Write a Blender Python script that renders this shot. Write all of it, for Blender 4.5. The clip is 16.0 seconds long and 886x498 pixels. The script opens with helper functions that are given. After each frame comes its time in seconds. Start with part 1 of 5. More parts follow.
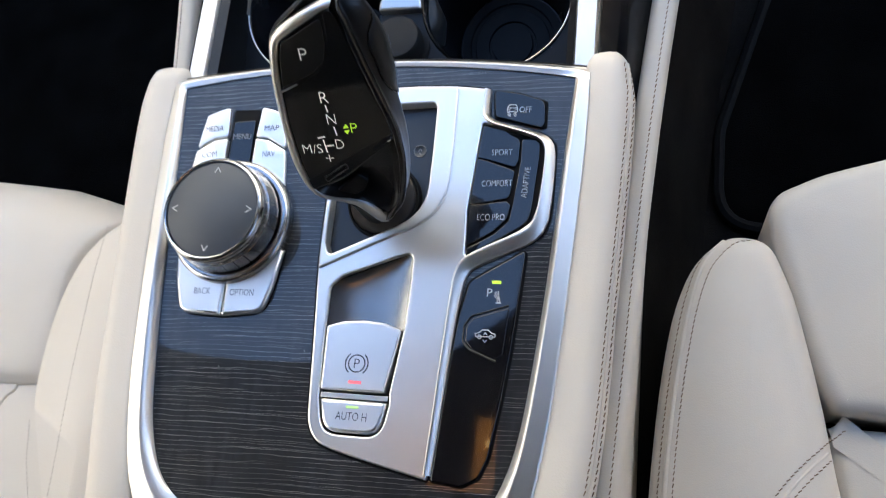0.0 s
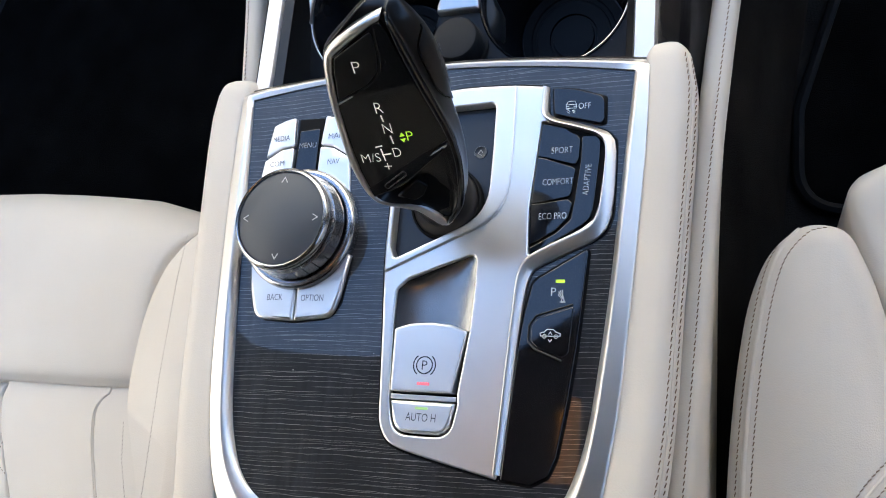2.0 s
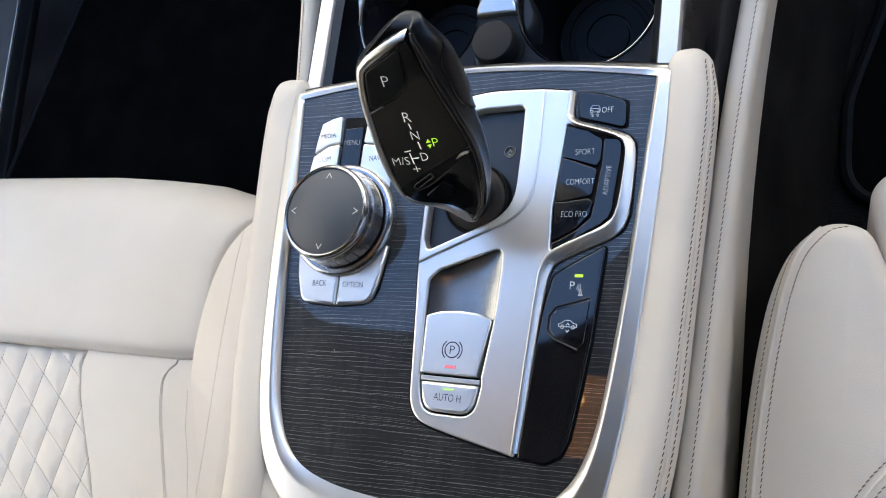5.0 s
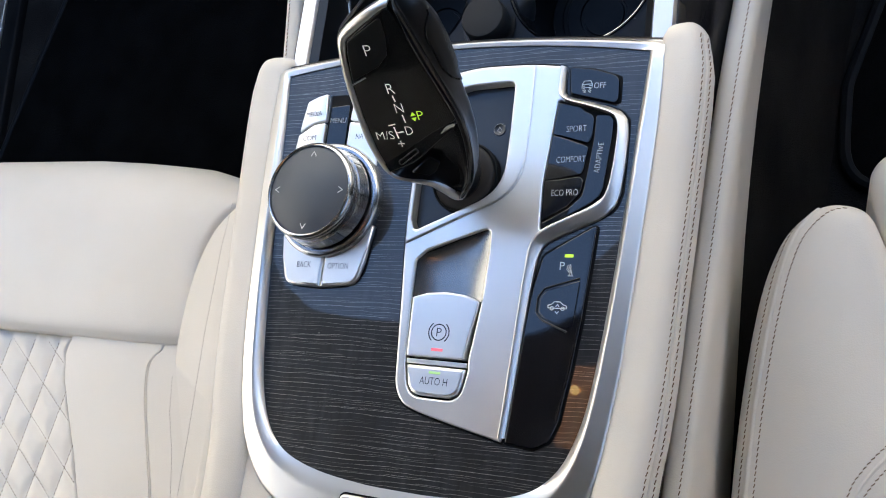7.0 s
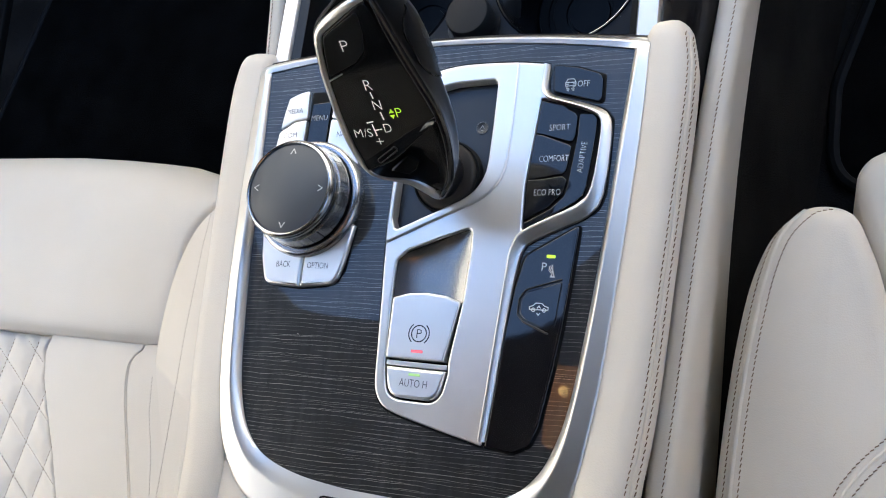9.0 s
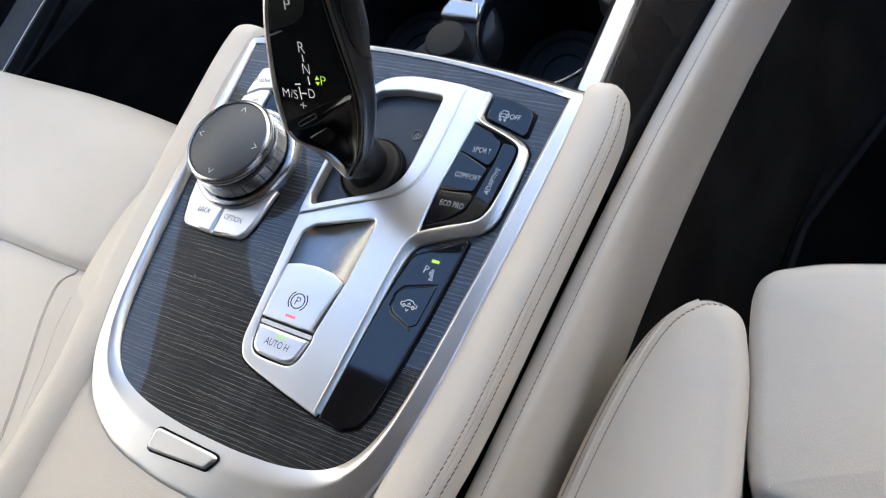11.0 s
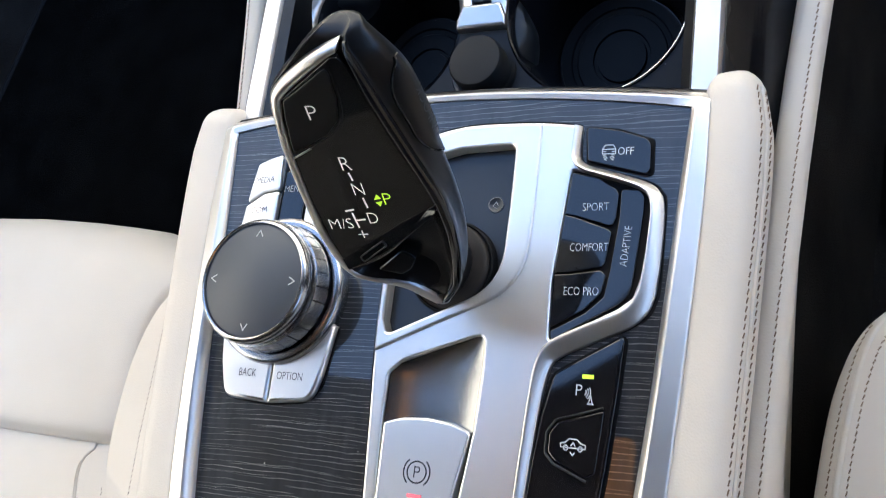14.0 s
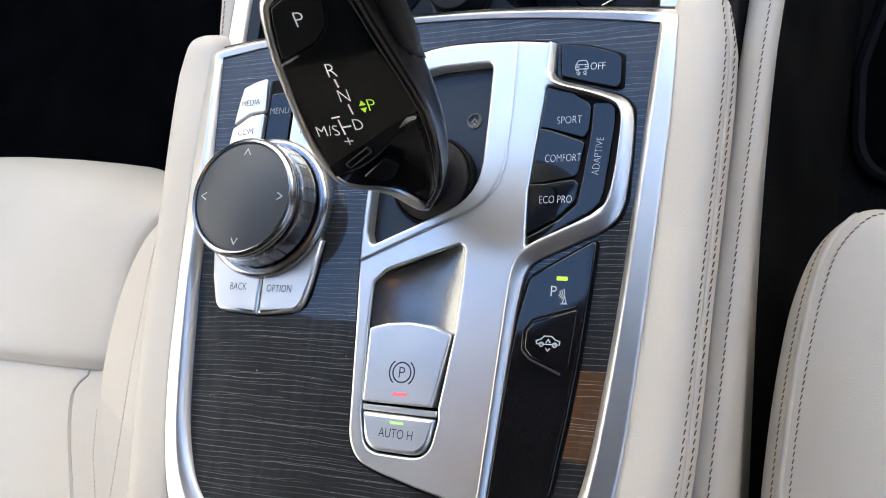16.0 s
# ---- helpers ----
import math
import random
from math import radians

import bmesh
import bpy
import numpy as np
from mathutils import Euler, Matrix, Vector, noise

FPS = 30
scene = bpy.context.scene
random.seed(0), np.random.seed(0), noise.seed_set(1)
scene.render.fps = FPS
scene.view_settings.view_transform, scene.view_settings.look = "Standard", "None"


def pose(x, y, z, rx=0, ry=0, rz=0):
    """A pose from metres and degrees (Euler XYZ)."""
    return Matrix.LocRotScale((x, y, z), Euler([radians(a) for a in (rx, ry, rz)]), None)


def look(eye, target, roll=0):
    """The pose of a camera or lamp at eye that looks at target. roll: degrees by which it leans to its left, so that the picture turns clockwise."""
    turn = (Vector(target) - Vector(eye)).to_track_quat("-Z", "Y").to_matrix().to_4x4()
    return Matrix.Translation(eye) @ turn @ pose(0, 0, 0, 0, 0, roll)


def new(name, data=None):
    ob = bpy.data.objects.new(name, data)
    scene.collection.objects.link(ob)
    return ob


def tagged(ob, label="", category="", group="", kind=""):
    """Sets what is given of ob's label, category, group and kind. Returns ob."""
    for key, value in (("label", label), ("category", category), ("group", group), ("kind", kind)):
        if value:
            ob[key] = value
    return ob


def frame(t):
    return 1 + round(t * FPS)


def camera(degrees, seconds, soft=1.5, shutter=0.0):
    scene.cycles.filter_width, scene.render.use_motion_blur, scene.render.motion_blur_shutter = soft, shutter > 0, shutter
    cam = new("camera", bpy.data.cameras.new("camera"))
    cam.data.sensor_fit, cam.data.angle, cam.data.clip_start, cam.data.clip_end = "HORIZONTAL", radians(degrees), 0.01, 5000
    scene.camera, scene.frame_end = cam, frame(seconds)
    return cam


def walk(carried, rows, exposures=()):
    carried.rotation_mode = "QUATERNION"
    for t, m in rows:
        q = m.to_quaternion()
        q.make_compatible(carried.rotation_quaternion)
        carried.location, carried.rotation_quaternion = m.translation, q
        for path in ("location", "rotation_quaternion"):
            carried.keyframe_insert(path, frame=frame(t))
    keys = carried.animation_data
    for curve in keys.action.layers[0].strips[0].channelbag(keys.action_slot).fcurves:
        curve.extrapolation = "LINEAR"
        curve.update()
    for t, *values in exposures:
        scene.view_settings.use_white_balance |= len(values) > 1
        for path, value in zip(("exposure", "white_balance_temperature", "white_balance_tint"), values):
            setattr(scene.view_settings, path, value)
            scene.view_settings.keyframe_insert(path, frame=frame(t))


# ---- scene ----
from mathutils.bvhtree import BVHTree

# ---- camera ----
cam = camera(56.38, 16.0, soft=1.0, shutter=0.4)
PATH = [
    (0.0, 0.1475, -0.0988, 0.7743, 16.67, 14.22, 5.72),
    (0.5, 0.1554, -0.0985, 0.7890, 17.63, 16.84, 4.65),
    (1.0, 0.1552, -0.1000, 0.7908, 16.09, 18.79, 4.54),
    (1.5, 0.1559, -0.0958, 0.7849, 15.74, 19.89, 4.77),
    (2.0, 0.1569, -0.0928, 0.7760, 15.73, 20.28, 5.32),
    (2.5, 0.1600, -0.0951, 0.7748, 15.93, 20.59, 5.76),
    (3.0, 0.1686, -0.0882, 0.7756, 16.18, 20.83, 6.35),
    (3.5, 0.1838, -0.0895, 0.7907, 16.24, 21.46, 6.98),
    (4.0, 0.1862, -0.0927, 0.7968, 15.99, 23.20, 7.55),
    (4.2, 0.1867, -0.0905, 0.7985, 15.73, 23.80, 7.66),
    (6.3, 0.1865, -0.0878, 0.7866, 14.48, 24.96, 7.76),
    (6.5, 0.1873, -0.0907, 0.7839, 14.57, 24.80, 7.83),
    (7.0, 0.1868, -0.0922, 0.7835, 14.52, 24.53, 7.89),
    (7.5, 0.1871, -0.0924, 0.7819, 14.60, 24.41, 8.01),
    (8.0, 0.1864, -0.0922, 0.7820, 14.63, 24.42, 8.01),
    (8.5, 0.1881, -0.0906, 0.7789, 14.62, 24.25, 8.06),
    (9.0, 0.1894, -0.0899, 0.7753, 14.55, 24.01, 8.06),
    (9.5, 0.1998, -0.0891, 0.7677, 14.81, 23.61, 8.32),
    (9.7, 0.2145, -0.0968, 0.7640, 15.16, 23.18, 9.66),
    (11.8, 0.2595, -0.1157, 0.7548, 30.65, 18.17, 29.84),
    (12.0, 0.2549, -0.1127, 0.7602, 29.96, 20.60, 27.16),
    (12.5, 0.2367, -0.1097, 0.7571, 27.25, 23.74, 21.39),
    (13.0, 0.1893, -0.0692, 0.7262, 23.97, 26.15, 13.93),
    (13.5, 0.1581, -0.0389, 0.6916, 20.63, 24.97, 10.74),
    (14.0, 0.1518, -0.0442, 0.7068, 16.73, 24.27, 7.89),
    (14.5, 0.1530, -0.0482, 0.7114, 15.35, 23.32, 6.31),
    (15.0, 0.1574, -0.0520, 0.7160, 14.22, 22.96, 5.95),
    (15.5, 0.1583, -0.0590, 0.7182, 13.66, 22.78, 6.50),
    (16.0, 0.1582, -0.0639, 0.7172, 13.18, 23.06, 6.87),
]
EXPOSURE = [(0.0, 2.76, 6420, 6.5), (4.0, 2.76, 6420, 6.5), (7.0, 2.73, 6420, 6.5), (9.7, 2.74, 6420, 6.5), (12.4, 2.76, 6420, 6.5), (13.3, 2.84, 6420, 6.5), (14.5, 2.94, 6420, 6.5), (16.0, 2.79, 6420, 6.5)]
walk(cam, [(t, pose(x, y, z, rx, ry, rz)) for t, x, y, z, rx, ry, rz in PATH], EXPOSURE)

# ---- world, light ----
world = bpy.data.worlds.new("sky")
scene.world = world
world.use_nodes = True
wn = world.node_tree.nodes
sky = wn.new("ShaderNodeTexSky")
sky.sky_type = "NISHITA"
sky.sun_disc = False
sky.dust_density, sky.ozone_density, sky.altitude = 0.4, 1.6, 1500
sky.sun_elevation, sky.sun_rotation = radians(58), radians(143)
world.node_tree.links.new(sky.outputs["Color"], wn["Background"].inputs["Color"])
wn["Background"].inputs["Strength"].default_value = 0.14
sun = new("sun", bpy.data.lights.new("sun", "SUN"))
sun.data.energy, sun.data.angle, sun.data.color = 5.0, radians(0.6), (1.0, 0.95, 0.88)
sun.matrix_world = look((1.8, -2.4, 4.8), (0, 0, 0.0))

# ---- tools: lengths in millimetres from the middle of the console's top panel ----
ZP = 420.0
HOME = {}


def V(x, y, z):
    return Vector((x * 0.001, y * 0.001, (z + ZP) * 0.001))


def thing(name, at, label, category, group="", kind=""):
    ob = new(name)
    ob.empty_display_size = 0.02
    ob.location = V(*at)
    HOME[ob] = Vector(at)
    return tagged(ob, label, category, group, kind)


def mesh_of(name, bm, material, home, smooth=True, sharp=40):
    bmesh.ops.remove_doubles(bm, verts=bm.verts, dist=0.0005)
    bmesh.ops.recalc_face_normals(bm, faces=bm.faces)
    bmesh.ops.translate(bm, verts=bm.verts, vec=-home)
    bmesh.ops.scale(bm, verts=bm.verts, vec=(0.001, 0.001, 0.001))
    me = bpy.data.meshes.new(name)
    for f in bm.faces:
        f.smooth = smooth and not f.select
        f.select = False
    for e in bm.edges:
        if len(e.link_faces) == 2 and e.calc_face_angle(0.0) > radians(sharp):
            e.smooth = False
    bm.to_mesh(me)
    bm.free()
    me.materials.append(material)
    return me


def part(name, bm, material, parent, label="", kind="", sharp=40):
    home = HOME[parent]
    ob = new(name, mesh_of(name, bm, material, home, sharp=sharp))
    ob.parent = parent
    HOME[ob] = home
    return tagged(ob, label, "", "", kind)


def solo(name, bm, material, at, label, category, group="", kind="", sharp=40):
    home = Vector(at)
    ob = new(name, mesh_of(name, bm, material, home, sharp=sharp))
    ob.location = V(*at)
    HOME[ob] = home
    return tagged(ob, label, category, group, kind)


def area(loop):
    return 0.5 * sum(a[0] * b[1] - b[0] * a[1] for a, b in zip(loop, loop[1:] + loop[:1]))


def ccw(loop):
    return loop if area(loop) > 0 else loop[::-1]


def spline(pts, n=6, closed=True):
    out, k = [], len(pts)
    for i in range(k if closed else k - 1):
        p = [Vector(pts[(i + j) % k] if closed else pts[min(max(i + j, 0), k - 1)]) for j in (-1, 0, 1, 2)]
        for s in range(n):
            t = s / n
            out.append(tuple(0.5 * (2 * p[1] + (p[2] - p[0]) * t + (2 * p[0] - 5 * p[1] + 4 * p[2] - p[3]) * t * t + (3 * p[1] - p[0] - 3 * p[2] + p[3]) * t ** 3)))
    if not closed:
        out.append(tuple(pts[-1]))
    return out


def rounded(pts, r, seg=6):
    """The polygon with its corners rounded; r: one radius, or one for each corner."""
    out, k = [], len(pts)
    for i, p in enumerate(pts):
        q = r[i] if isinstance(r, (list, tuple)) else r
        p, a, b = Vector(p), Vector(pts[i - 1]), Vector(pts[(i + 1) % k])
        u, w = (a - p), (b - p)
        lu, lw = u.length, w.length
        u, w = u.normalized(), w.normalized()
        ang = u.angle(w)
        if q <= 0 or ang > 3.1:
            out.append(tuple(p))
            continue
        d = min(q / math.tan(ang / 2), lu * 0.49, lw * 0.49)
        c0, c1 = p + u * d, p + w * d
        for s in range(seg + 1):
            t = s / seg
            out.append(tuple((1 - t) ** 2 * c0 + 2 * t * (1 - t) * p + t * t * c1))
    return out


def inset(loop, d):
    """A counter-clockwise loop moved inwards by d (outwards: minus)."""
    out, k = [], len(loop)
    for i in range(k):
        a, p, b = Vector(loop[i - 1][:2]), Vector(loop[i][:2]), Vector(loop[(i + 1) % k][:2])
        n = Vector((0, 0))
        for s, e in ((a, p), (p, b)):
            w = e - s
            if w.length > 1e-6:
                n += Vector((-w.y, w.x)).normalized()
        n = n.normalized() if n.length > 1e-6 else n
        out.append((p.x + n.x * d, p.y + n.y * d))
    return out


def ring_of(bm, loop, z):
    return [bm.verts.new((p[0], p[1], z if len(p) < 3 else p[2] + z)) for p in loop]


def skin(bm, a, b, closed=True):
    k = len(a)
    for i in range(k if closed else k - 1):
        j = (i + 1) % k
        bm.faces.new((a[i], a[j], b[j], b[i]))


def plate(outer, z0, z1, b=0.4, holes=(), steps=3, bottom=True):
    """A slab with rounded upper edges, and holes through it."""
    bm = bmesh.new()
    tops, caps = [], []
    for loop, side in [(ccw(list(outer)), 1)] + [(ccw(list(h)), -1) for h in holes]:
        rings = [ring_of(bm, loop, z0)]
        for s in range(steps + 1):
            t = s / steps * math.pi / 2
            rings.append(ring_of(bm, inset(loop, side * b * (1 - math.cos(t))), z1 - b + b * math.sin(t)))
        for x, y in zip(rings, rings[1:]):
            skin(bm, x, y)
        tops.append(rings)
    for level in ((-1, 0) if bottom else (-1,)):
        edges = []
        for rings in tops:
            v = rings[level]
            for i in range(len(v)):
                e = bm.edges.get((v[i], v[(i + 1) % len(v)]))
                edges.append(e or bm.edges.new((v[i], v[(i + 1) % len(v)])))
        made = bmesh.ops.triangle_fill(bm, use_beauty=True, use_dissolve=False, edges=edges)
        caps += [f for f in made["geom"] if isinstance(f, bmesh.types.BMFace)]
    for f in bm.faces:
        f.select = False
    for f in caps:
        f.select_set(True)
    return bm


def loft(loops, closed=True, cap=(False, False)):
    bm = bmesh.new()
    rows = [[bm.verts.new(p) for p in loop] for loop in loops]
    for a, b in zip(rows, rows[1:]):
        skin(bm, a, b, closed)
    if cap[0]:
        bm.faces.new(rows[0])
    if cap[1]:
        bm.faces.new(rows[-1])
    return bm


def lathe(profile, at, n=48, squash=1.0, lid=True):
    return loft([[(at[0] + r * math.cos(2 * math.pi * i / n), at[1] + squash * r * math.sin(2 * math.pi * i / n), at[2] + z) for i in range(n)] for r, z in profile], cap=(lid and profile[0][0] > 0.01, lid and profile[-1][0] > 0.01))


def merge(*bms):
    out = bmesh.new()
    for bm in bms:
        me = bpy.data.meshes.new("joined")
        bm.to_mesh(me)
        bm.free()
        out.from_mesh(me)
        bpy.data.meshes.remove(me)
    return out


def block(x0, x1, y0, y1, z0, z1, b=1.0, r=0.0):
    pts = [(x0, y0), (x1, y0), (x1, y1), (x0, y1)]
    return plate(rounded(pts, r) if r else pts, z0, z1, b)


def pillow(outline, zb, zt, power=6.0, rings=14, crown=0.0):
    """A soft upholstered block: steep sides that round over into a gently domed top."""
    loop = ccw(outline)
    cx, cy = sum(p[0] for p in loop) / len(loop), sum(p[1] for p in loop) / len(loop)
    bm = bmesh.new()
    rows = []
    for k in range(rings):
        a = k / (rings - 1) * math.pi / 2
        s = math.cos(a) ** (2.0 / power) if k < rings - 1 else 0.0
        h = math.sin(a) ** (2.0 / 2.4)
        s = max(s, 0.001)
        rows.append([bm.verts.new((cx + (p[0] - cx) * s, cy + (p[1] - cy) * s, zb + (zt - zb) * h + crown * (1 - s * s))) for p in loop])
    for a, b in zip(rows, rows[1:]):
        skin(bm, a, b)
    bm.faces.new(rows[-1])
    return bm


def cushion(outline, zb, zt, radius, crown=4.0, steps=7, rings=6):
    """An upholstered block: upright sides, a rounded upper edge and a gently domed top."""
    loop = ccw(outline)
    rows = [[(x, y, zb) for x, y in loop], [(x, y, zt - radius) for x, y in loop]]
    for k in range(1, steps + 1):
        a = k / steps * math.pi / 2
        rows.append([(x, y, zt - radius + radius * math.sin(a)) for x, y in inset(loop, radius * (1 - math.cos(a)))])
    last = rows[-1]
    cx, cy = sum(p[0] for p in last) / len(last), sum(p[1] for p in last) / len(last)
    for k in range(1, rings + 1):
        f = 1 - k / rings * 0.999
        rows.append([(cx + (p[0] - cx) * f, cy + (p[1] - cy) * f, zt + crown * (1 - f * f)) for p in last])
    return loft(rows, cap=(True, True))


def tube(path, r, n=8, closed=False):
    """A round bar along a path of points in space."""
    rows, k = [], len(path)
    for i, p in enumerate(path):
        p = Vector(p)
        a = Vector(path[i - 1] if closed or i else path[0])
        b = Vector(path[(i + 1) % k] if closed else path[min(i + 1, k - 1)])
        w = (b - a).normalized()
        side = w.cross(Vector((0, 0, 1)))
        side = side.normalized() if side.length > 1e-4 else Vector((1, 0, 0))
        up = side.cross(w)
        rows.append([tuple(p + r * (math.cos(2 * math.pi * j / n) * side + math.sin(2 * math.pi * j / n) * up)) for j in range(n)])
    if closed:
        rows.append(rows[0])
    return loft(rows, cap=(not closed, not closed))


def along(path, step):
    """Points and directions at even steps along a path."""
    out, left = [], 0.0
    for a, b in zip(path, path[1:]):
        a, b = Vector(a), Vector(b)
        d = (b - a).length
        while left < d:
            out.append((a + (b - a) * (left / d), (b - a).normalized()))
            left += step
        left -= d
    return out


def stitches(path, step=3.0, length=2.15, r=0.26, slant=0.22):
    """A row of thread stitches, each a small rounded bar half sunk in the leather."""
    bm = bmesh.new()
    for p, w in along(path, step):
        side = w.cross(Vector((0, 0, 1))).normalized()
        d = (w + side * slant).normalized() * length / 2
        s, u = d.normalized().cross(Vector((0, 0, 1))).normalized() * r, Vector((0, 0, r))
        e = [bm.verts.new(q) for q in (p - d - s, p - d + s, p + d + s, p + d - s)]
        t = [bm.verts.new(q) for q in (p - d * 0.7 - s * 0.5 + u, p - d * 0.7 + s * 0.5 + u, p + d * 0.7 + s * 0.5 + u, p + d * 0.7 - s * 0.5 + u)]
        bm.faces.new(t)
        skin(bm, e, t)
    return bm


def drape(path, tree, lift=0.0):
    """A line laid down from above on a surface."""
    out = []
    for p in path:
        hit = tree.ray_cast(Vector((p[0], p[1], 500.0)), Vector((0, 0, -1)))[0]
        out.append((p[0], p[1], (hit.z if hit else p[2]) + lift))
    return out


def strokes(lines, width, z, thick=0.12):
    """Thin raised lines of a printed mark."""
    bm = bmesh.new()
    for line in lines:
        for a, b in zip(line, line[1:]):
            a, b = Vector(a), Vector(b)
            w = (b - a).normalized() * width / 2
            n = Vector((-w.y, w.x))
            lo = [bm.verts.new((q.x, q.y, z)) for q in (a - w - n, b + w - n, b + w + n, a - w + n)]
            hi = [bm.verts.new((q.co.x, q.co.y, z + thick)) for q in lo]
            bm.faces.new(hi)
            skin(bm, lo, hi)
    return bm


def circle(cx, cy, r, a0=0, a1=360, n=24):
    return [(cx + r * math.cos(radians(a0 + (a1 - a0) * i / n)), cy + r * math.sin(radians(a0 + (a1 - a0) * i / n))) for i in range(n + 1)]


def lettering(words, cx, cy, z, width, height, turn=0.0, thick=0.12, place=None, bold=-0.008):
    """Words as flat raised letters, fitted to a width and a height in millimetres."""
    cu = bpy.data.curves.new("lettering", "FONT")
    cu.body, cu.extrude, cu.resolution_u, cu.offset = words, 0.0, 3, bold
    ob = bpy.data.objects.new("lettering", cu)
    me = bpy.data.meshes.new_from_object(ob)
    bm = bmesh.new()
    bm.from_mesh(me)
    bpy.data.objects.remove(ob)
    bpy.data.curves.remove(cu)
    bpy.data.meshes.remove(me)
    xs, ys = [v.co.x for v in bm.verts], [v.co.y for v in bm.verts]
    for v in bm.verts:
        v.co = ((v.co.x - (min(xs) + max(xs)) / 2) / (max(xs) - min(xs)) * width, (v.co.y - (min(ys) + max(ys)) / 2) / (max(ys) - min(ys)) * height, thick)
    m = place or (Matrix.Translation((cx, cy, z)) @ Matrix.Rotation(radians(turn), 4, "Z"))
    bmesh.ops.transform(bm, matrix=m, verts=bm.verts)
    return bm


# ---- materials ----
def base_material(name, color, rough=0.5, metal=0.0, coat=0.0, ior=1.45):
    m = bpy.data.materials.new(name)
    m.use_nodes = True
    nt = m.node_tree
    bsdf = nt.nodes["Principled BSDF"]
    bsdf.inputs["Base Color"].default_value = (*color, 1)
    bsdf.inputs["Roughness"].default_value = rough
    bsdf.inputs["Metallic"].default_value = metal
    bsdf.inputs["Coat Weight"].default_value = coat
    bsdf.inputs["Coat Roughness"].default_value = 0.03
    bsdf.inputs["IOR"].default_value = ior
    return m, nt, bsdf


def node(nt, kind, **values):
    n = nt.nodes.new(kind)
    for key, value in values.items():
        n.inputs[key].default_value = value
    return n


def coords(nt, scale=(1, 1, 1)):
    c, m = nt.nodes.new("ShaderNodeTexCoord"), nt.nodes.new("ShaderNodeMapping")
    m.inputs["Scale"].default_value = scale
    nt.links.new(c.outputs["Object"], m.inputs["Vector"])
    return m.outputs["Vector"]


def mix_colors(nt, fac, a, b):
    m = nt.nodes.new("ShaderNodeMix")
    m.data_type = "RGBA"
    nt.links.new(fac, m.inputs["Factor"])
    m.inputs["A"].default_value, m.inputs["B"].default_value = (*a, 1), (*b, 1)
    return m.outputs["Result"]


def ramp(nt, fac, lo, hi):
    r = nt.nodes.new("ShaderNodeMapRange")
    r.inputs["From Min"].default_value, r.inputs["From Max"].default_value = lo, hi
    nt.links.new(fac, r.inputs["Value"])
    return r.outputs["Result"]


def dusted(nt, color, amount):
    """Stray pale specks of dust, a fraction of a millimetre wide."""
    v = node(nt, "ShaderNodeTexVoronoi", Scale=140.0)
    nt.links.new(coords(nt), v.inputs["Vector"])
    sep = nt.nodes.new("ShaderNodeSeparateColor")
    nt.links.new(v.outputs["Color"], sep.inputs["Color"])
    size = nt.nodes.new("ShaderNodeMath")
    size.operation = "MULTIPLY"
    nt.links.new(ramp(nt, sep.outputs["Red"], 1.0 - amount, 1.0), size.inputs[0])
    size.inputs[1].default_value = 0.042
    dot = nt.nodes.new("ShaderNodeMath")
    dot.operation = "LESS_THAN"
    nt.links.new(v.outputs["Distance"], dot.inputs[0])
    nt.links.new(size.outputs["Value"], dot.inputs[1])
    m = nt.nodes.new("ShaderNodeMix")
    m.data_type = "RGBA"
    nt.links.new(dot.outputs["Value"], m.inputs["Factor"])
    nt.links.new(color, m.inputs["A"])
    m.inputs["B"].default_value = (0.42, 0.40, 0.37, 1)
    return m.outputs["Result"]


def textured(name, dark, light, rough, grain, spots, bump=0.1, metal=0.0, coat=0.0, stretch=(1, 1, 1), depth=0.0003, spread=0.08, cells=False, spec=0.5, dust=0.0, soft=0.0):
    """Two scales of variation: broad patches in colour and gloss, fine grain in relief."""
    m, nt, bsdf = base_material(name, light, rough, metal, coat)
    bsdf.inputs["Specular IOR Level"].default_value = spec
    big = node(nt, "ShaderNodeTexNoise", Scale=spots, Detail=3.0)
    nt.links.new(coords(nt), big.inputs["Vector"])
    color = mix_colors(nt, ramp(nt, big.outputs["Fac"], 0.3, 0.7), dark, light)
    nt.links.new(dusted(nt, color, dust) if dust else color, bsdf.inputs["Base Color"])
    fine = node(nt, "ShaderNodeTexVoronoi" if cells else "ShaderNodeTexNoise", Scale=grain)
    nt.links.new(coords(nt, stretch), fine.inputs["Vector"])
    out = fine.outputs["Distance"] if cells else fine.outputs["Fac"]
    r = nt.nodes.new("ShaderNodeMapRange")
    r.inputs["To Min"].default_value, r.inputs["To Max"].default_value = max(rough - spread, 0.02), rough + spread
    nt.links.new(big.outputs["Fac"], r.inputs["Value"])
    nt.links.new(r.outputs["Result"], bsdf.inputs["Roughness"])
    b = node(nt, "ShaderNodeBump", Strength=bump, Distance=depth)
    nt.links.new(out, b.inputs["Height"])
    if soft:
        wide = node(nt, "ShaderNodeTexNoise", Scale=22.0, Detail=2.0)
        nt.links.new(coords(nt), wide.inputs["Vector"])
        c = node(nt, "ShaderNodeBump", Strength=soft, Distance=0.006)
        nt.links.new(wide.outputs["Fac"], c.inputs["Height"])
        nt.links.new(c.outputs["Normal"], b.inputs["Normal"])
    nt.links.new(b.outputs["Normal"], bsdf.inputs["Normal"])
    return m


